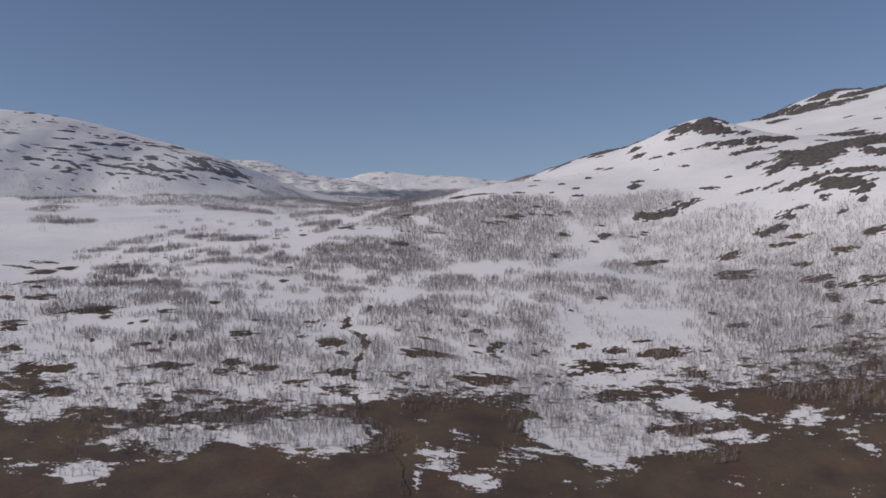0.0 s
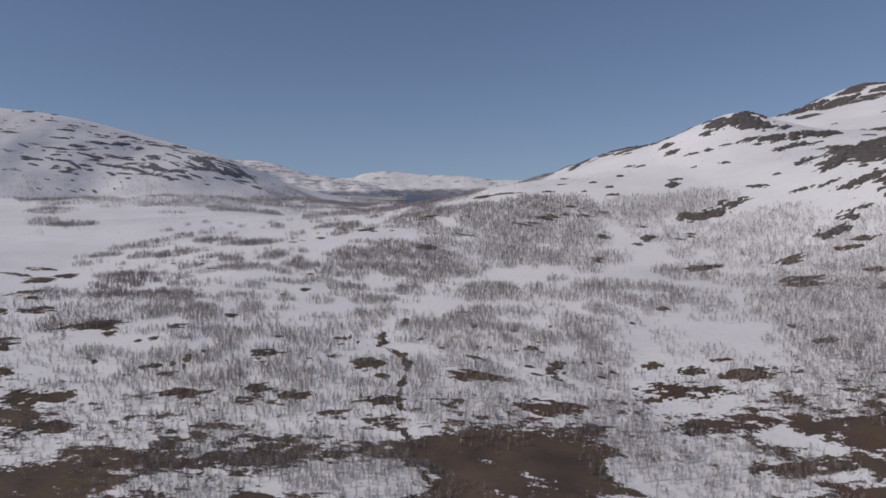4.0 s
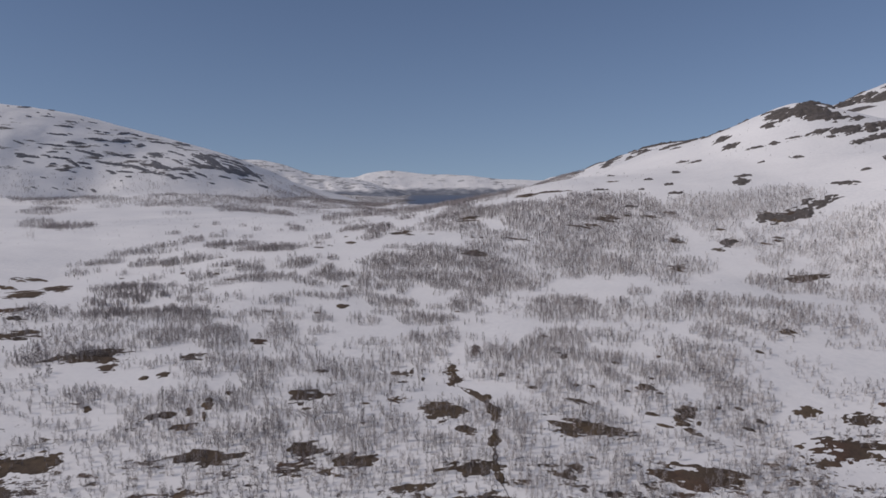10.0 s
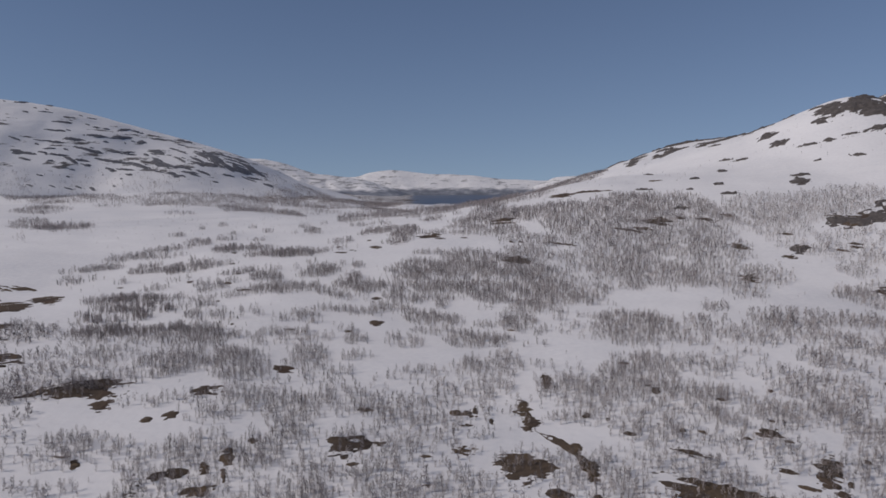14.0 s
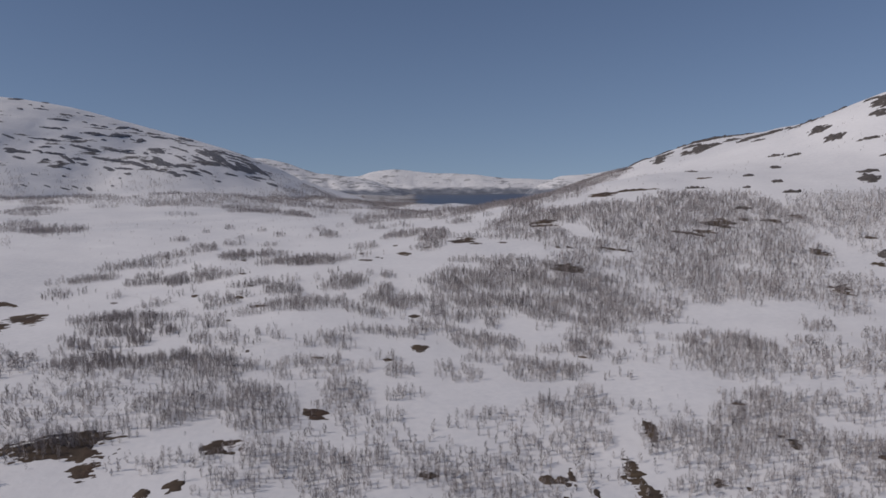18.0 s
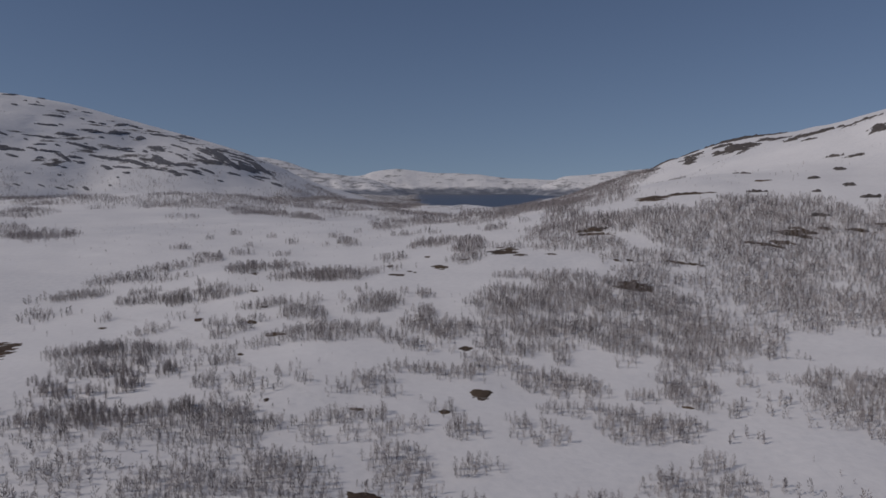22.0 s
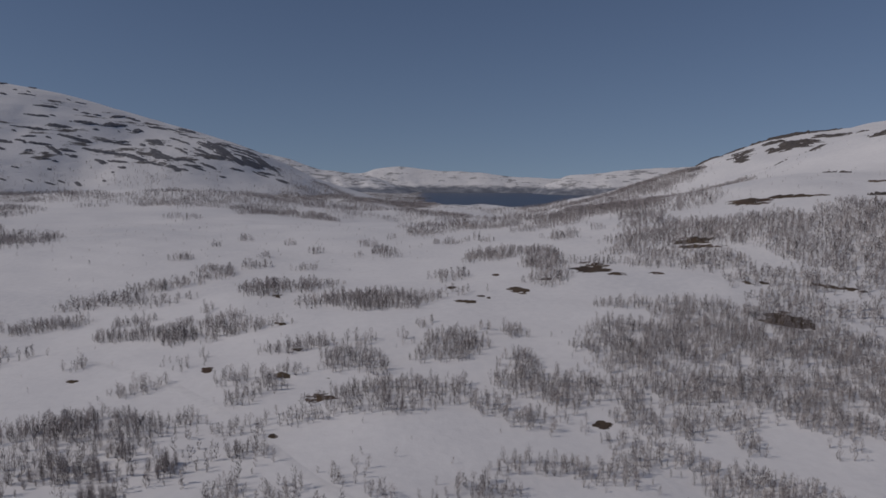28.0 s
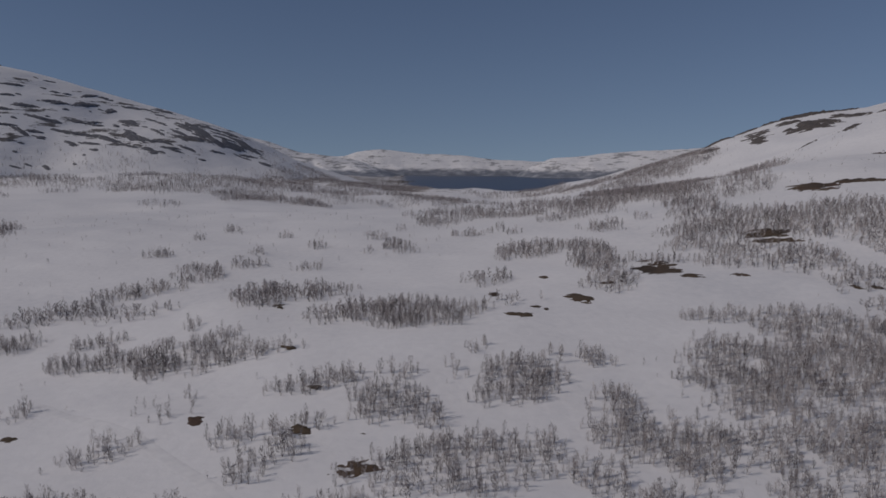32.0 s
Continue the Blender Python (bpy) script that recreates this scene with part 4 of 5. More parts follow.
LEDGES_4 = [
    (-408, 1012, 8.1, 5.0, -8), (-451, 989, 6.3, 5.0, -14), (-440, 996, 8.3, 4.0, 17), (-428, 984, 3.0, 3.9, -17),
    (-438, 1094, 8.9, 20.8, 9), (-441, 1069, 2.5, 13.9, 22), (-417, 1047, 18.1, 10.9, -59), (-403, 1037, 8.5, 7.9, -48),
    (-394, 1041, 7.0, 10.9, 20), (-381, 1048, 7.7, 6.0, 4), (-382, 1016, 9.3, 7.0, 14), (-380, 1010, 3.8, 5.0, 35),
    (-372, 1038, 8.6, 4.9, 40), (-366, 1036, 6.7, 2.0, 37)]
LEDGES_5 = [
    (-429, 1132, 5.6, 5.9, 0), (-415, 1128, 6.5, 9.9, -30), (-401, 1078, 11.1, 5.9, -34), (-430, 1171, 5.4, 5.9, 54),
    (-386, 1155, 18.3, 20.8, -49), (-367, 1132, 12.9, 17.9, -40), (-352, 1122, 10.1, 13.9, -13), (-365, 1101, 7.0, 7.9, 10),
    (-343, 1145, 5.5, 20.9, 6), (-357, 1210, 7.6, 18.9, -25), (-336, 1187, 16.1, 22.9, -44), (-335, 1142, 17.5, 8.9, 74),
    (-377, 1081, 7.7, 5.9, -12), (-364, 1055, 5.9, 4.0, 18)]
LEDGES_6 = [
    (-344, 1043, 3.8, 3.0, 49), (-340, 1088, 9.2, 3.0, 57), (-320, 1121, 7.4, 5.0, 30), (-298, 1134, 6.3, 13.0, 4),
    (-318, 1140, 10.9, 5.0, 62), (-464, 914, 3.8, 3.0, 28), (-448, 933, 4.8, 4.0, -31), (-477, 903, 2.7, 2.0, 6),
    (-497, 916, 2.5, 1.0, 30), (-478, 940, 1.8, 2.0, 29), (-428, 945, 1.7, 2.0, -12), (-490, 886, 2.6, 2.0, 8),
    (-460, 927, 2.8, 2.1, 6), (-426, 985, 2.3, 3.0, -3)]
CLIFF_LEDGES = [
    (-372, 1193, 15.0, 7.5, 44), (-357, 1183, 15.0, 8.5, 39), (-332, 1186, 9.5, 8.0, -20), (-350, 1160, 12.0, 7.5, 43),
    (-389, 1131, 13.0, 6.5, -39), (-366, 1114, 11.0, 6.0, -20), (-335, 1158, 12.9, 8.9, 59), (-322, 1184, 9.5, 12.0, 14),
    (-386, 1101, 11.6, 8.0, -31)]
LEDGES = LEDGES_1 + LEDGES_2 + LEDGES_3 + LEDGES_4 + LEDGES_5 + LEDGES_6 + CLIFF_LEDGES
# where the lower slope has melted out (or, minus, kept its snow): x, y, amount, half width, half depth
MELTED_1 = [
    (-110, 191, -0.22, 8.7, 8.3), (-77, 178, -0.4, 9.7, 5.6), (-82, 161, -0.5, 6.9, 5.8), (-74, 167, -0.3, 3.3, 3.4),
    (-65, 174, -0.45, 6.0, 8.4), (-49, 183, -0.4, 12.9, 6.2), (-32, 184, -0.45, 10.2, 11.4), (-21, 183, -0.3, 6.5, 6.8),
    (-3, 179, -0.45, 6.5, 3.5), (-1, 172, -0.35, 4.5, 2.4), (-6, 166, -0.4, 1.6, 7.0), (8, 167, -0.5, 5.5, 4.1),
    (19, 181, -0.4, 6.7, 4.3), (29, 194, -0.45, 7.2, 9.0)]
MELTED_2 = [
    (40, 190, -0.45, 8.8, 8.9), (52, 193, -0.45, 10.3, 8.0), (64, 191, -0.35, 5.9, 4.8), (36, 208, -0.35, 6.7, 7.9),
    (53, 205, -0.25, 10.0, 3.4), (73, 212, -0.35, 9.3, 3.7), (78, 206, -0.4, 6.5, 4.2), (82, 195, -0.3, 6.0, 4.6),
    (105, 205, -0.35, 5.0, 6.4), (76, 175, -0.25, 4.9, 3.2), (111, 194, -0.25, 4.0, 2.8), (113, 185, -0.28, 2.3, 10.8),
    (4, 188, -0.25, 1.6, 7.7), (-96, 200, -0.15, 10.9, 11.6)]
MELTED_3 = [
    (-49, 204, -0.15, 19.2, 6.9), (-121, 211, 0.12, 11.8, 11.5), (9, 198, 0.4, 14.6, 8.4), (18, 191, 0.3, 6.4, 6.5),
    (-14, 190, 0.3, 7.6, 11.1), (-29, 196, 0.28, 9.3, 3.4), (-54, 191, 0.1, 10.5, 3.3), (-95, 179, 0.25, 17.8, 3.6),
    (-48, 164, 0.2, 28.4, 5.7), (104, 213, 0.35, 24.2, 5.3), (63, 216, 0.25, 15.5, 3.1),
    (84, 185, 0.2, 17.4, 6.9), (-19, 166, 0.2, 10.6, 6.1)]
MELTED = MELTED_1 + MELTED_2 + MELTED_3

# ---- mesh helpers ----
def mesh_of(name, verts, faces, materials, smooth=True, slots=None):
    """A mesh from arrays of vertices and of faces that all have the same number of corners."""
    me = bpy.data.meshes.new(name)
    verts, faces = np.asarray(verts, np.float32), np.asarray(faces, np.int32)
    n, k = faces.shape
    me.vertices.add(len(verts))
    me.vertices.foreach_set("co", verts.ravel())
    me.loops.add(n * k)
    me.loops.foreach_set("vertex_index", faces.ravel())
    me.polygons.add(n)
    me.polygons.foreach_set("loop_start", np.arange(0, n * k, k, dtype=np.int32))
    me.polygons.foreach_set("use_smooth", np.full(n, smooth))
    for m in materials:
        me.materials.append(m)
    if slots is not None:
        me.polygons.foreach_set("material_index", np.asarray(slots, np.int32))
    me.update(calc_edges=True)
    return me


def sheet(name, xs, ys, z_of, mat, bare_of=None):
    """A terrain sheet over the lines xs and ys."""
    gx, gy = np.meshgrid(xs, ys)
    gz = z_of(gx, gy)
    i = np.arange(len(xs) * len(ys)).reshape(gx.shape)
    faces = np.stack([i[:-1, :-1], i[:-1, 1:], i[1:, 1:], i[1:, :-1]], -1).reshape(-1, 4)
    me = mesh_of(name, np.stack([gx, gy, gz], -1).reshape(-1, 3), faces, [mat])
    if bare_of:
        me.attributes.new("bare", "FLOAT", "POINT").data.foreach_set("value", bare_of(gx, gy, gz).astype(np.float32).ravel())
    return new(name, me)


def lines(low, high, step, end_low, end_high, growth):
    """Coordinates, even between low and high and ever wider beyond."""
    mid = list(np.arange(low, high + 0.01, step))
    up, down, s = [mid[-1]], [mid[0]], step
    while up[-1] < end_high:
        s = min(s * growth, 140)
        up.append(up[-1] + s)
    s = step
    while down[-1] > end_low:
        s = min(s * growth, 140)
        down.append(down[-1] - s)
    return np.array(down[:0:-1] + mid + up[1:])


# ---- the land ----
def bare_ground(x, y, z):
    extra = sum(a * np.exp(-0.9 * (((x - cx) / rx) ** 2 + ((y - cy) / ry) ** 2) ** 1.5) for cx, cy, a, rx, ry in MELTED)
    foot = np.clip(0.0078 * (258 - y + 0.34 * np.maximum(x - 40, 0) - 0.03 * np.maximum(-x, 0) + 8 * waves(x, y, 60, 2, 40)), 0, 0.70) + np.where(extra < 0, 0.86, 0.95) * extra + 0.03 * ease(290, 220, y)
    east = 0.2 * ease(120, 200, x + 20 * waves(x, y, 80, 2, 41)) * ease(700, 560, y) * ease(30, 60, z) * (1 - 0.35 * ease(0.0, 0.4, waves(x, y, 90, 2, 43)))
    plain = (0.50 + 0.16 * waves(x * 0.4, y * 0.25, 60, 3, 44)) * ease(1500, 2100, y) + 0.40 * ease(1150, 1500, y) * ease(2100, 1500, y)
    woods = np.maximum(plain, 0.22 * ease(760, 1000, y) * ease(60, 110, x + 0.18 * (y - 900)) * ease(60, 30, z))
    apron = (0.40 + 0.12 * waves(x * 0.5, y * 0.3, 24, 3, 45)) * ease(880, 1060, y) * ease(60, -120, x) * ease(-420, -300, x)
    return np.maximum(np.maximum(foot, apron), np.maximum(east, woods))


XS = lines(-220, 220, 2.3, -4600, 4600, 1.045)
YS = lines(140, 500, 2.0, -700, 4950, 1.03)
ground = tagged(sheet("ground", XS, YS, height, ground_mat, bare_ground), "snow-covered valley floor and hillside with melted brown heath", "snow ground", kind="structure")

west_x = lines(-760, -300, 4.0, -1700, 60, 1.05)
west_y = lines(780, 1260, 4.0, 640, 1760, 1.06)


def west_rock(x, y, z):
    return 0.07 * ease(50, 80, z) * ease(165, 120, z) - 0.05


tagged(sheet("mountain", west_x, west_y, lambda x, y: rise("west", x, y), mountain_mat, west_rock), "rounded snowy mountain with dark rock ledges", "mountain", kind="structure")
FAR_SHEETS = (
    ("northwest", (-2400, 0, 14), (3150, 4800, 18), 0.05, "distant snow-covered ridge with dark rock streaks"),
    ("north", (-1500, 900, 11), (4120, 4780, 16), 0.0, "distant flat-topped snow mountain beyond the lake"),
    ("northeast", (330, 2500, 14), (3550, 4700, 18), 0.03, "distant snowy hill rising from the lake shore"),
)
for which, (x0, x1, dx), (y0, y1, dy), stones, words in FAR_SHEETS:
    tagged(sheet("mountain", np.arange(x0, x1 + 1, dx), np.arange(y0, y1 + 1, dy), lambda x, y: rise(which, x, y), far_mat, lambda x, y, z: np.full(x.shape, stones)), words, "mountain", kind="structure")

lake = mesh_of("water", [(-2200, 1350, -12), (2600, 1350, -12), (2600, 4420, -12), (-2200, 4420, -12)], [(0, 1, 2, 3)], [water_mat])
tagged(new("water", lake), "dark blue open water of a distant lake", "lake", kind="structure")


# ---- bare patches, ledges and crags ----
def melt_patch(name, row, mat, thick, seed, z_of, cell, label, category, group):
    """An island of bare ground or rock, its ragged rim sunk in the snow."""
    x0, y0, half_w, half_d, turn = row[:5]
    half_d = max(half_d, 0.7)
    nu, nv = (int(min(max(3.0 * h / cell, 12), 72)) for h in (half_w, half_d))
    u, v = np.meshgrid(np.linspace(-1.5, 1.5, nu), np.linspace(-1.5, 1.5, nv))
    c, s = math.cos(radians(turn)), math.sin(radians(turn))
    x, y = x0 + c * u * half_w - s * v * half_d, y0 + s * u * half_w + c * v * half_d
    size = max(min(half_w, half_d) * 0.6, 0.7)
    along, deep = u * half_w * (0.35 if name == "rock_ledge" else 0.55) + seed * 7.3, v * half_d * 1.2
    solid = name != "rock_outcrop"
    fray = (0.6 if solid else 0.8) if half_w > 3 else 0.3
    lobes = (0.7 if solid else 0.9) if half_w > 3 else 0.7
    field = {"heath_patch": 0.46, "rock_ledge": 0.58, "rock_outcrop": 0.46}[name] - 0.60 * (u * u + v * v) + lobes * waves(along, deep, size, 4, seed) + fray * waves(along * 0.8, deep, size * 0.3, 3, seed + 5)
    field = field + max(0.3 - field.max(), 0)
    z = z_of(x, y) + thick * np.tanh(field * 3.0) + np.where(field > 0, 1, 0) * thick * 0.45 * waves(x, y, max(cell * 2.2, 0.8), 2, seed + 9)
    i = np.arange(nu * nv).reshape(u.shape)
    quads = np.stack([i[:-1, :-1], i[:-1, 1:], i[1:, 1:], i[1:, :-1]], -1).reshape(-1, 4)
    keep = (field.ravel()[quads] > -0.18).any(1)
    if keep.sum() < 2:
        keep[:] = True
    used, faces = np.unique(quads[keep], return_inverse=True)
    points = np.stack([x, y, z], -1).reshape(-1, 3)[used]
    base = points.mean(0)
    ob = new(name, mesh_of(name, points - base, faces.reshape(-1, 4), [mat]))
    ob.location = base
    return tagged(ob, label, category, group)


for k, row in enumerate(PATCHES):
    reach = math.hypot(row[0] + 60, row[1] - 150)
    cell = (0.28 if row[2] < 3 else 0.45) if reach < 300 else 0.8
    wide = row[2] > 6
    melt_patch("heath_patch", row, patch_mat, 0.22 if reach < 300 else 0.4, 100 + k, height, cell,
               "broad patch of bare brown heath melted out of the snow" if wide else "small dark patch of bare ground in the snow", "bare patch", "patches of bare ground")
for k, row in enumerate(CRAGS + CREST_ROCKS):
    melt_patch("rock_outcrop", row, rock_mat, min(max(0.09 * row[2], 0.8), 3.0), 300 + k, height, 1.2, "dark lichen-covered rock outcrop on the snowy hill", "rock outcrop", "outcrops on the hill")
rng = random.Random(3)
count = 0
while count < 70:
    x, y = rng.uniform(50, 460), rng.uniform(430, 880)
    if float(height(x, y)) < 34 or float(waves(x, y, 70, 2, 66)) < -0.05:
        continue
    turn = math.degrees(math.atan2(float(valley(x - 12, y) - valley(x + 12, y)), float(valley(x, y + 12) - valley(x, y - 12)))) * 0.6
    melt_patch("rock_outcrop", (x, y, rng.uniform(1.2, 4.5) * (0.6 + y / 900), rng.uniform(0.7, 1.3), turn), rock_mat, 1.0, 800 + count, height, 0.6, "low rock outcrop showing through the snow of the hill", "rock outcrop", "outcrops on the hill")
    count += 1
pieces = []
for x, y, half_w, half_d, turn in LEDGES:
    n = min(max(int(half_w / 13), 1), 3)
    c, s = math.cos(radians(turn)), math.sin(radians(turn))
    for k in range(n):
        u, v = half_w * ((k + 0.5 + rng.uniform(-0.15, 0.15)) / n * 2 - 1), half_d * rng.uniform(-0.25, 0.25) * (n > 1)
        pieces.append((x + c * u - s * v, y + s * u + c * v, half_w / n * rng.uniform(1.05, 1.4), max(half_d * rng.uniform(0.5, 0.8), 0.9), turn + rng.uniform(-6, 6)))
for k in range(36):
    pieces.append((rng.uniform(-640, -380), rng.uniform(900, 1130), rng.uniform(1.2, 3.6), rng.uniform(0.8, 1.8), rng.uniform(10, 40)))
for k, row in enumerate(pieces):
    melt_patch("rock_ledge", row, ledge_mat, 1.0, 400 + k, lambda x, y: rise("west", x, y), 1.6, "dark rock ledge on the snowy mountainside", "rock ledge", "ledges on the mountain")


# ---- birches ----
def tube(path, radii, sides):
    """Tapered tube along a path: vertices and triangles."""
    path = [Vector(p) for p in path]
    verts, tris = [], []
    for k, (p, r) in enumerate(zip(path, radii)):
        way = (path[min(k + 1, len(path) - 1)] - path[max(k - 1, 0)]).normalized()
        side = way.orthogonal().normalized()
        up = way.cross(side)
        for a in range(sides):
            t = 2 * math.pi * a / sides
            verts.append(p + (side * math.cos(t) + up * math.sin(t)) * r)
    for k in range(len(path) - 1):
        for a in range(sides):
            b = (a + 1) % sides
            i, j, m, n = k * sides + a, k * sides + b, (k + 1) * sides + a, (k + 1) * sides + b
            tris += [(i, j, n), (i, n, m)]
    return verts, tris


def birch_shape(rng, detail):
    """One leafless mountain birch about 3 m high: (wood verts, wood tris, twig verts, twig tris)."""
    wood_v, wood_t, twig_v, twig_t = [], [], [], []

    def spike(path, radius):
        """A stem that tapers to a point."""
        vs, ts = tube(path, [radius * (1 - 0.9 * k / (len(path) - 1)) for k in range(len(path))], 3)
        last = 3 * (len(path) - 1)
        tip = sum((vs[last + a] for a in range(3)), Vector()) / 3
        base = len(wood_v)
        wood_v.extend(vs[:last] + [tip])
        wood_t.extend(tuple(min(i, last) + base for i in t) for t in ts if len({min(i, last) for i in t}) == 3)

    stems, steps, twig_count, half, long = ((1, 1, 15, 0.11, 0.74), (rng.choice((1, 2)), 1, 28, 0.082, 0.66), (rng.choice((2, 3, 3)), 1, 52, 0.039, 0.60), (rng.choice((3, 4, 5)), 3, 300, 0.016, 0.46))[detail]
    tall = rng.uniform(2.2, 3.2)
    slim = rng.uniform(0.17, 0.30) if detail < 2 else rng.uniform(0.22, 0.38)  # half width of the crown over the height
    for s in range(stems):
        way = rng.uniform(0, 6.28) + s * 6.28 / stems
        lean = rng.uniform(0.05, 0.18) if stems > 1 else rng.uniform(0, 0.07)
        h = tall * (rng.uniform(0.72, 1.0) if s else 1.0)
        path = []
        for k in range(steps + 1):
            f = k / steps
            bend = Vector((rng.uniform(-1, 1), rng.uniform(-1, 1), 0)) * 0.03 * h * f
            path.append(Vector((math.cos(way) * (0.05 + lean * h * f), math.sin(way) * (0.05 + lean * h * f), -0.3 + (h + 0.3) * f)) + bend)
        spike(path, 0.034 if detail < 3 else 0.042)
        n = twig_count // stems
        for b in range(n):
            f = 0.06 + 0.90 * ((b + rng.random()) / n) ** 0.85
            k = min(int(f * steps), steps - 1)
            at = path[k].lerp(path[k + 1], f * steps - k)
            a = rng.uniform(0, 6.28)
            wide = slim * h * (0.25 + 0.75 * math.sin(math.pi * min(f * 0.85 + 0.18, 1.0))) / (1.0 if stems == 1 else 1.25)
            out = wide * rng.random() ** 0.6
            foot = at + Vector((math.cos(a) * out * 0.85, math.sin(a) * out * 0.85, out * 0.35))
            climb = rng.uniform(0.6, 1.4) if detail < 2 else rng.uniform(0.7, 1.5)
            size = long * rng.uniform(0.6, 1.25) * (1.15 - 0.4 * f)
            ta = a + rng.uniform(-0.7, 0.7)
            tw = Vector((math.cos(ta) * math.cos(climb), math.sin(ta) * math.cos(climb), math.sin(climb))) * size
            if detail == 3 and b % 7 == 0:
                spike([at, foot + tw * 0.6], 0.014)
            across = tw.cross(Vector((rng.uniform(-1, 1), rng.uniform(-1, 1), 0.2))).normalized() * half
            base = len(twig_v)
            twig_v.extend([foot - across, foot + across, foot + tw])
            twig_t.append((base, base + 1, base + 2))
    return wood_v, wood_t, twig_v, twig_t


rng = random.Random(11)
SHAPES = [[birch_shape(rng, d) for _ in range((12, 14, 16, 8)[d])] for d in range(4)]
PACKED = []
for group in SHAPES:
    packed = []
    for wv, wt, tv, tt in group:
        v = np.array([list(q) for q in wv + tv])
        t = np.array(wt + [tuple(i + len(wv) for i in f) for f in tt])
        packed.append((v, t, np.array([0] * len(wt) + [1] * len(tt))))
    PACKED.append(packed)


def stand_mesh(name, spots, detail, rng):
    """Many birches in one mesh. spots: rows of x, y, size."""
    verts, tris, slots, tones, base = [], [], [], [], 0
    z = surface(spots[:, 0], spots[:, 1])
    for (x, y, size), ground_z in zip(spots, z):
        v, t, s = PACKED[detail][rng.randrange(len(PACKED[detail]))]
        a = rng.uniform(0, 6.28)
        c, n = math.cos(a) * size, math.sin(a) * size
        verts.append(np.stack([v[:, 0] * c - v[:, 1] * n + x, v[:, 0] * n + v[:, 1] * c + y, v[:, 2] * size * rng.uniform(0.9, 1.12) + ground_z], 1))
        tris.append(t + base)
        slots.append(s)
        tones.append(np.full(len(v), min(max(rng.gauss(0.45, 0.40), 0), 1)))
        base += len(v)
    me = mesh_of(name, np.concatenate(verts), np.concatenate(tris), [bark_mat, twig_mat], False, np.concatenate(slots))
    me.attributes.new("tone", "FLOAT", "POINT").data.foreach_set("value", np.concatenate(tones).astype(np.float32))
    return me


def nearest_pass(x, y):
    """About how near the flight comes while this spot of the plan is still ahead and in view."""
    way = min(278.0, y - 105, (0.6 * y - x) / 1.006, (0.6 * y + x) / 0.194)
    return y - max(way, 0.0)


taken = {}


def free_spot(x, y, gap):
    """True, and the spot is taken, if no birch stands within the gap."""
    i, j = int(x // 2), int(y // 2)
    for a in (i - 1, i, i + 1):
        for b in (j - 1, j, j + 1):
            for px, py in taken.get((a, b), ()):
                if (px - x) ** 2 + (py - y) ** 2 < gap * gap:
                    return False
    taken.setdefault((i, j), []).append((x, y))
    return True


def grow(row, area_each, gap, rng, size, clump):
    """Spots of a stand: an ellipse with a ragged rim, in clumps of that size."""
    x0, y0, half_w, half_d, turn, thick = row
    half_d, half_w = max(half_d, 2.0) * 1.28, max(half_w, 1.8) * 1.2
    c, s = math.cos(radians(turn)), math.sin(radians(turn))
    chance = np.random.RandomState(rng.randrange(10 ** 6))
    n = int(4 * half_w * half_d * (0.06 + thick) / area_each * 1.3) + 3
    u, v = chance.uniform(-1.15, 1.15, n), chance.uniform(-1.15, 1.15, n)
    x, y = x0 + c * u * half_w - s * v * half_d, y0 + s * u * half_w + c * v * half_d
    r = np.hypot(u, v) + 0.24 * waves(x, y, 7, 2, 77)
    keep = (r < 1.0 + chance.uniform(-0.12, 0.1, n)) & (waves(x, y, clump, 2, 63) > chance.uniform(-0.85, 0.15, n))
    spots = []
    for px, py, pr in zip(x[keep].tolist(), y[keep].tolist(), r[keep].tolist()):
        if free_spot(px, py, gap):
            spots.append((px, py, rng.uniform(*size) * (1.0 if pr < 0.8 else 0.8)))
    return spots


# single birches, the ones nearest to the flight, each with wood and twigs
SINGLES = []
for wv, wt, tv, tt in SHAPES[3]:
    tree_base = new("birch_tree")
    tree_base.empty_display_size = 0.3
    for part_name, v, t, m in (("trunk", wv, wt, bark_mat), ("crown", tv, tt, twig_mat)):
        me = mesh_of(part_name, [list(q) for q in v], t, [m], False)
        me.attributes.new("tone", "FLOAT", "POINT").data.foreach_set("value", np.full(len(v), rng.uniform(0.2, 0.8), np.float32))
        piece = new(part_name, me)
        piece.parent = tree_base
    SINGLES.append(tagged(tree_base, "leafless grey-brown mountain birch standing in snow", "birch tree", "birches in the valley"))
single_count, used_first = 0, set()
rng = random.Random(5)
for k, row in enumerate(STANDS):
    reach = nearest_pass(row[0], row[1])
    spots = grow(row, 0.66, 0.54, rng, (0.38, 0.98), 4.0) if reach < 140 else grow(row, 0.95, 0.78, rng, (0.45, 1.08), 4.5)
    rest = []
    near = -175 < row[0] < -45 and 300 < row[1] < 345
    for x, y, size in spots:
        if near and single_count < 300:
            which = single_count % len(SINGLES)
            m = pose(x, y, float(surface(x, y)), 0, 0, rng.uniform(0, 360)) @ Matrix.Scale(size, 4)
            if which in used_first:
                copy_thing(SINGLES[which], m).scale = (size, size, size)
            else:
                SINGLES[which].matrix_world = m
                used_first.add(which)
            single_count += 1
        else:
            rest.append((x, y, size))
    if rest:
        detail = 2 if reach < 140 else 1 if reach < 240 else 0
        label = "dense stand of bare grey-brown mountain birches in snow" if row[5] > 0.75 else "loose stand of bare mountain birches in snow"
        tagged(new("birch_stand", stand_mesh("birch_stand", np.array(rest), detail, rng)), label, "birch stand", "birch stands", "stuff")
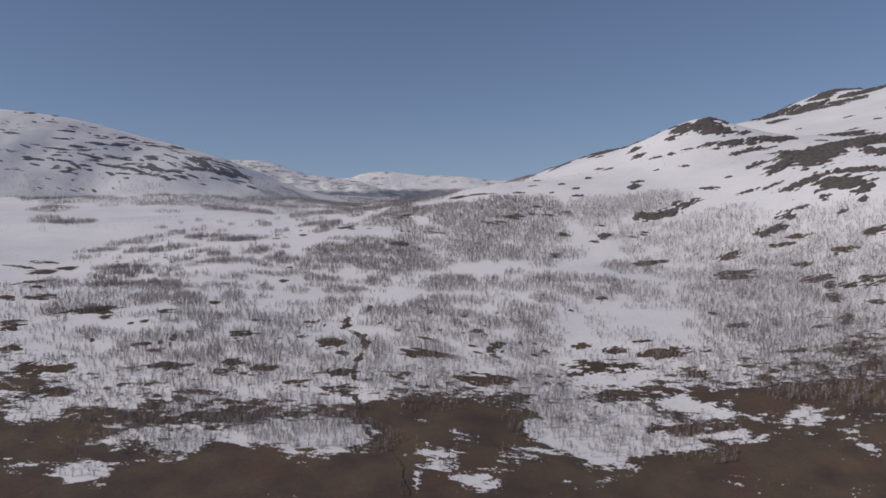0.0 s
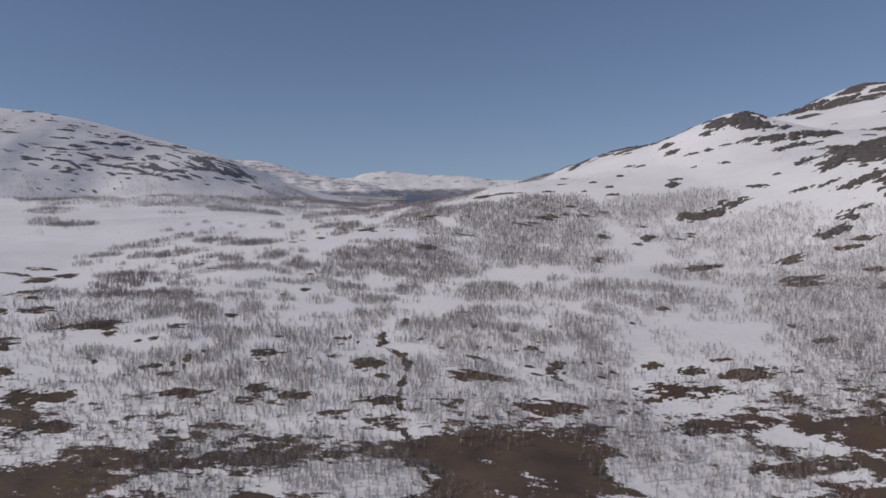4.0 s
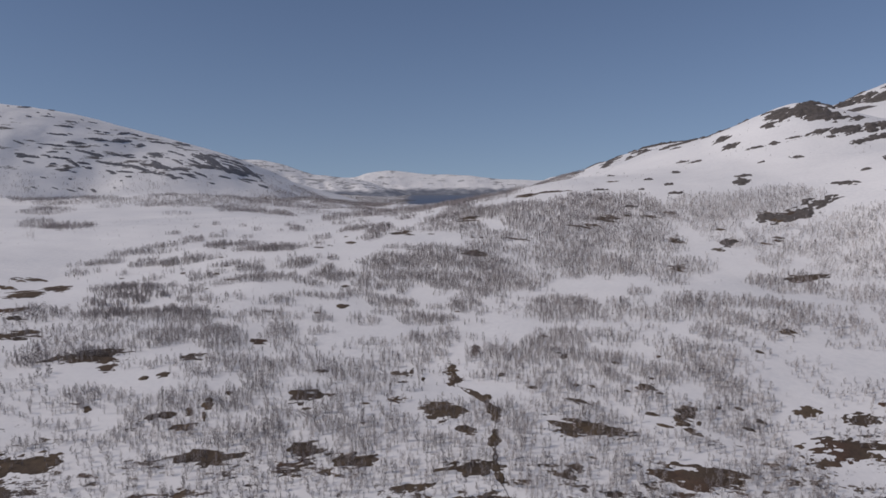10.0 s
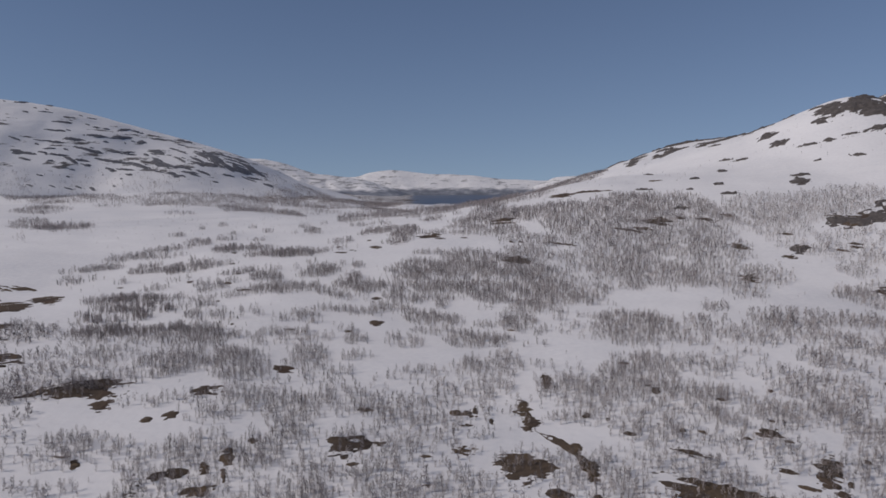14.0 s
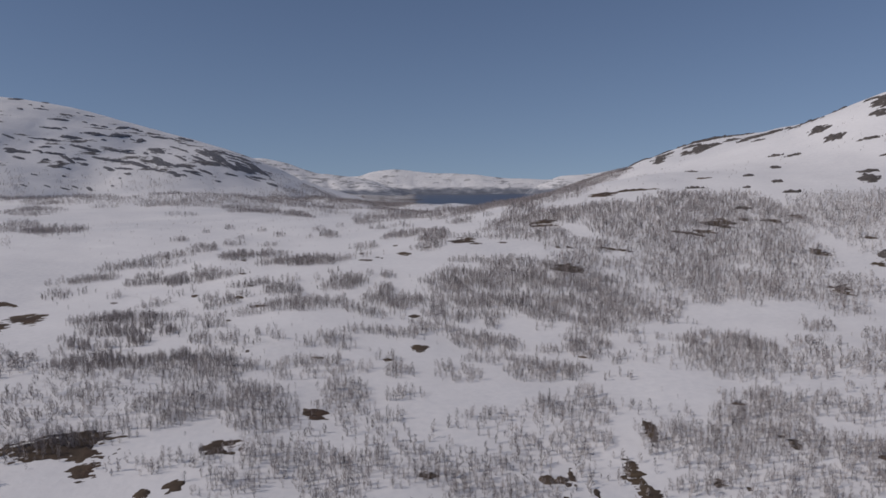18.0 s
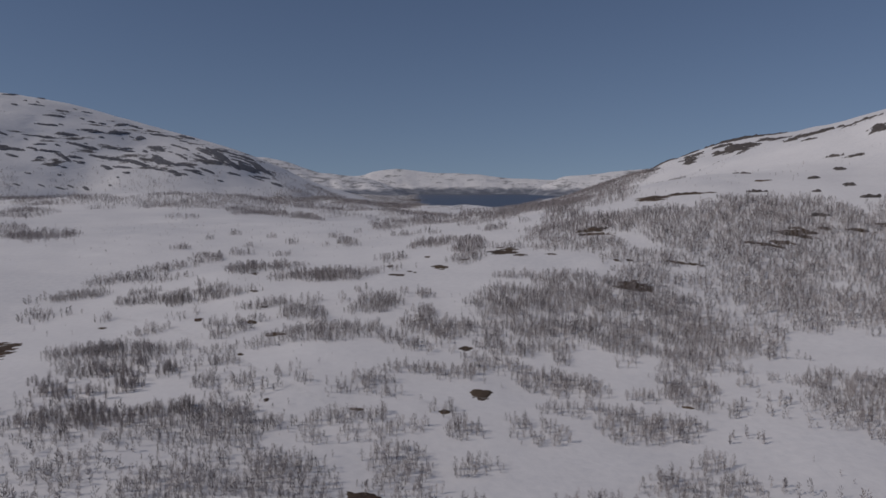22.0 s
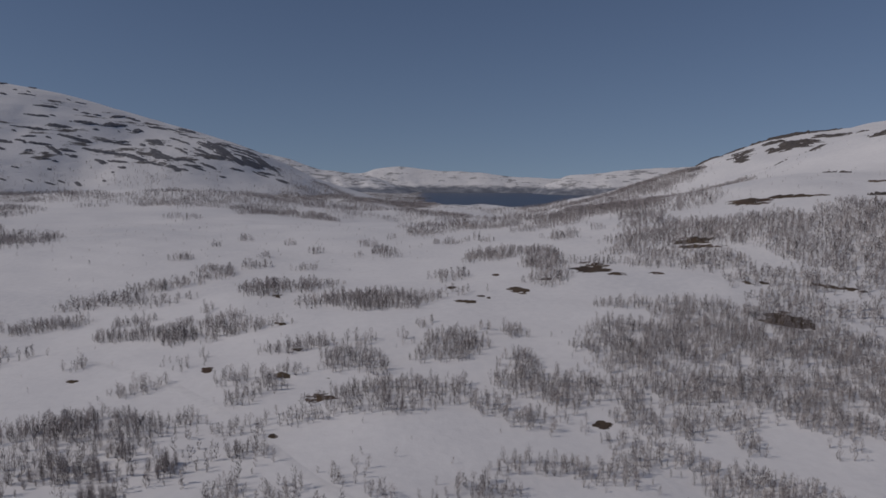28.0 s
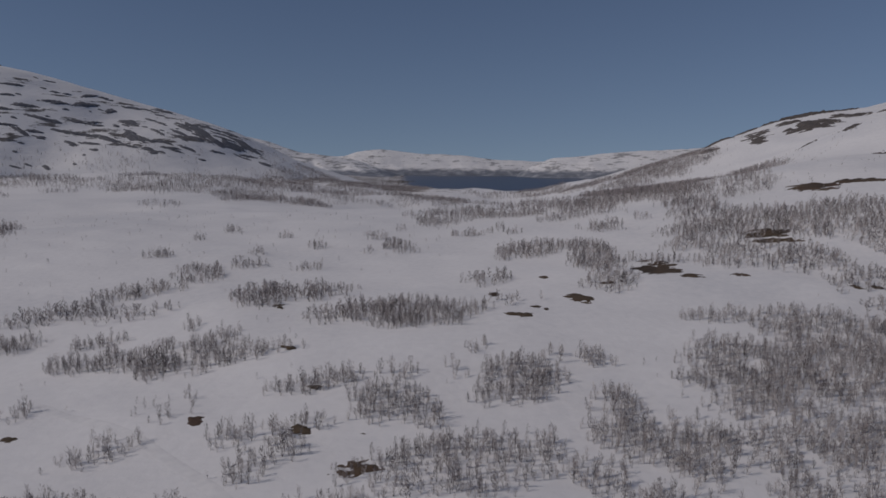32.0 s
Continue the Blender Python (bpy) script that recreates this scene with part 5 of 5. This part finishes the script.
for row in FAR_WOODS:
    spots = grow(row, 3.4, 1.1, rng, (0.6, 1.2), 16.0)
    tagged(new("birch_wood", stand_mesh("birch_wood", np.array(spots), 0, rng)), "distant leafless birch wood at the foot of the mountain", "birch wood", "far woods", "stuff")

# thin wood on the mountain's foot
chance = np.random.RandomState(8)
fx, fy = chance.uniform(-560, -60, 9000), chance.uniform(690, 1250, 9000)
fz = surface(fx, fy)
on_foot = (fz > 26 + 8 * waves(fx, fy, 50, 2, 96)) & (fz < 72) & (rise("west", fx, fy) > height(fx, fy) - 6) & (waves(fx, fy * 0.6, 32, 3, 97) > chance.uniform(-0.35, 0.25, 9000))
spots = np.stack([fx, fy, chance.uniform(0.65, 1.25, 9000)], 1)[on_foot]
tagged(new("birch_wood", stand_mesh("birch_wood", spots, 0, rng)), "thin leafless birch wood climbing the foot of the mountain", "birch wood", "far woods", "stuff")

# loose growth between the stands, thick on the slope below and thin on the open snow above
loose, scattered = [], []
for _ in range(20000):
    x, y = rng.uniform(-190, 190), rng.uniform(158, 362)
    open_snow = float(waves(x, y * 1.5, 34, 3, 92)) > -0.2 + 0.5 * float(ease(280, 365, y))
    open_snow = open_snow and float(waves(x, y * 1.3, 12, 2, 93)) > -0.12
    if open_snow and (y > 225 or float(bare_ground(x, y, 0.0)) < 0.5) and free_spot(x, y, 0.75):
        loose.append((x, y, rng.uniform(0.38, 0.85)))
for _ in range(1800):
    x, y = rng.uniform(-330, 190), rng.uniform(215, 640)
    if float(waves(x, y, 60, 2, 90)) > -0.15 and free_spot(x, y, 1.5):
        scattered.append((x, y, rng.uniform(0.2, 0.5)))
for _ in range(900):
    x, y = rng.uniform(-60, 330), rng.uniform(470, 850)
    if float(waves(x, y, 50, 2, 94)) > -0.05 and float(height(x, y)) < 78 and free_spot(x, y, 2.0):
        scattered.append((x, y, rng.uniform(0.3, 0.62)))
tagged(new("birch_thicket", stand_mesh("birch_thicket", np.array(loose), 1, rng)), "loose thicket of thin leafless birches on the lower slope", "birch thicket", kind="stuff")
tagged(new("birch_saplings", stand_mesh("birch_saplings", np.array(scattered), 0, rng)), "scattered small birch saplings poking out of the snow", "saplings", kind="stuff")


# ---- snow track ----
def ribbon(name, knots, offsets, lift):
    """A packed track along knots, with ridges across given by (offset, height) pairs."""
    kx, ky = (np.array(k, float) for k in zip(*knots))
    f = np.linspace(0, len(knots) - 1, 90)
    n = np.arange(len(knots))
    x, y = np.interp(f, n, kx), np.interp(f, n, ky)
    for _ in range(12):
        x[1:-1], y[1:-1] = (x[:-2] + x[1:-1] + x[2:]) / 3, (y[:-2] + y[1:-1] + y[2:]) / 3
    tx, ty = np.gradient(x), np.gradient(y)
    ln = np.hypot(tx, ty)
    rows = [np.stack([x - ty / ln * o, y + tx / ln * o, height(x - ty / ln * o, y + tx / ln * o) + h + lift], 1) for o, h in offsets]
    pts = np.stack(rows, 1)
    i = np.arange(pts.shape[0] * pts.shape[1]).reshape(pts.shape[:2])
    faces = np.stack([i[:-1, :-1], i[:-1, 1:], i[1:, 1:], i[1:, :-1]], -1).reshape(-1, 4)
    return new(name, mesh_of(name, pts.reshape(-1, 3), faces, [track_mat]))


tagged(ribbon("snowmobile_track", [(-170, 383), (-151, 371), (-137, 357), (-125, 343), (-117, 333), (-109, 325), (-98, 318)],
              [(-1.5, -0.12), (-0.75, 0.0), (-0.4, -0.015), (0.0, 0.0), (0.4, -0.015), (0.75, 0.0), (1.5, -0.12)], 0.03),
       "packed snowmobile track crossing the open snow", "snow track")


# ---- stream gully ----
def gully(name, knots, half, seed):
    """A ragged melted-out stream bed of dark peat along knots."""
    kx, ky = (np.array(k, float) for k in zip(*knots))
    f, n = np.linspace(0, len(knots) - 1, 44 * len(knots)), np.arange(len(knots))
    x, y = np.interp(f, n, kx), np.interp(f, n, ky)
    x = x + 0.7 * waves(y, x * 0, 5, 2, seed)
    tx, ty = np.gradient(x), np.gradient(y)
    ln = np.hypot(tx, ty) + 1e-6
    wide = half * np.clip(0.75 + 2.8 * waves(x, y, 4.5, 3, seed + 1), 0.04, 2.8)
    rows = []
    for o, h in ((-1.25, -0.3), (-0.9, 0.08), (-0.35, -0.02), (0.35, -0.02), (0.9, 0.08), (1.25, -0.3)):
        px, py = x - ty / ln * o * wide, y + tx / ln * o * wide
        rows.append(np.stack([px, py, height(px, py) + 0.06 + h + 0.1 * waves(px, py, 1.1, 2, seed + 2)], 1))
    pts = np.stack(rows, 1)
    i = np.arange(pts.shape[0] * pts.shape[1]).reshape(pts.shape[:2])
    faces = np.stack([i[:-1, :-1], i[:-1, 1:], i[1:, 1:], i[1:, :-1]], -1).reshape(-1, 4)
    return new(name, mesh_of(name, pts.reshape(-1, 3), faces, [patch_mat]))


for seed, knots in ((71, [(-35, 267), (-35, 261), (-34, 256), (-31, 253), (-29, 249), (-27, 244), (-26, 239), (-27, 233), (-28, 228), (-27, 219), (-26, 209)]),
                    (72, [(-26, 209), (-23, 193), (-20, 186), (-14, 179), (-10, 170), (-9, 159)])):
    tagged(gully("stream_gully", knots, 0.6, seed), "dark melted-out stream gully winding down the snowy slope", "stream gully", "stream gullies")
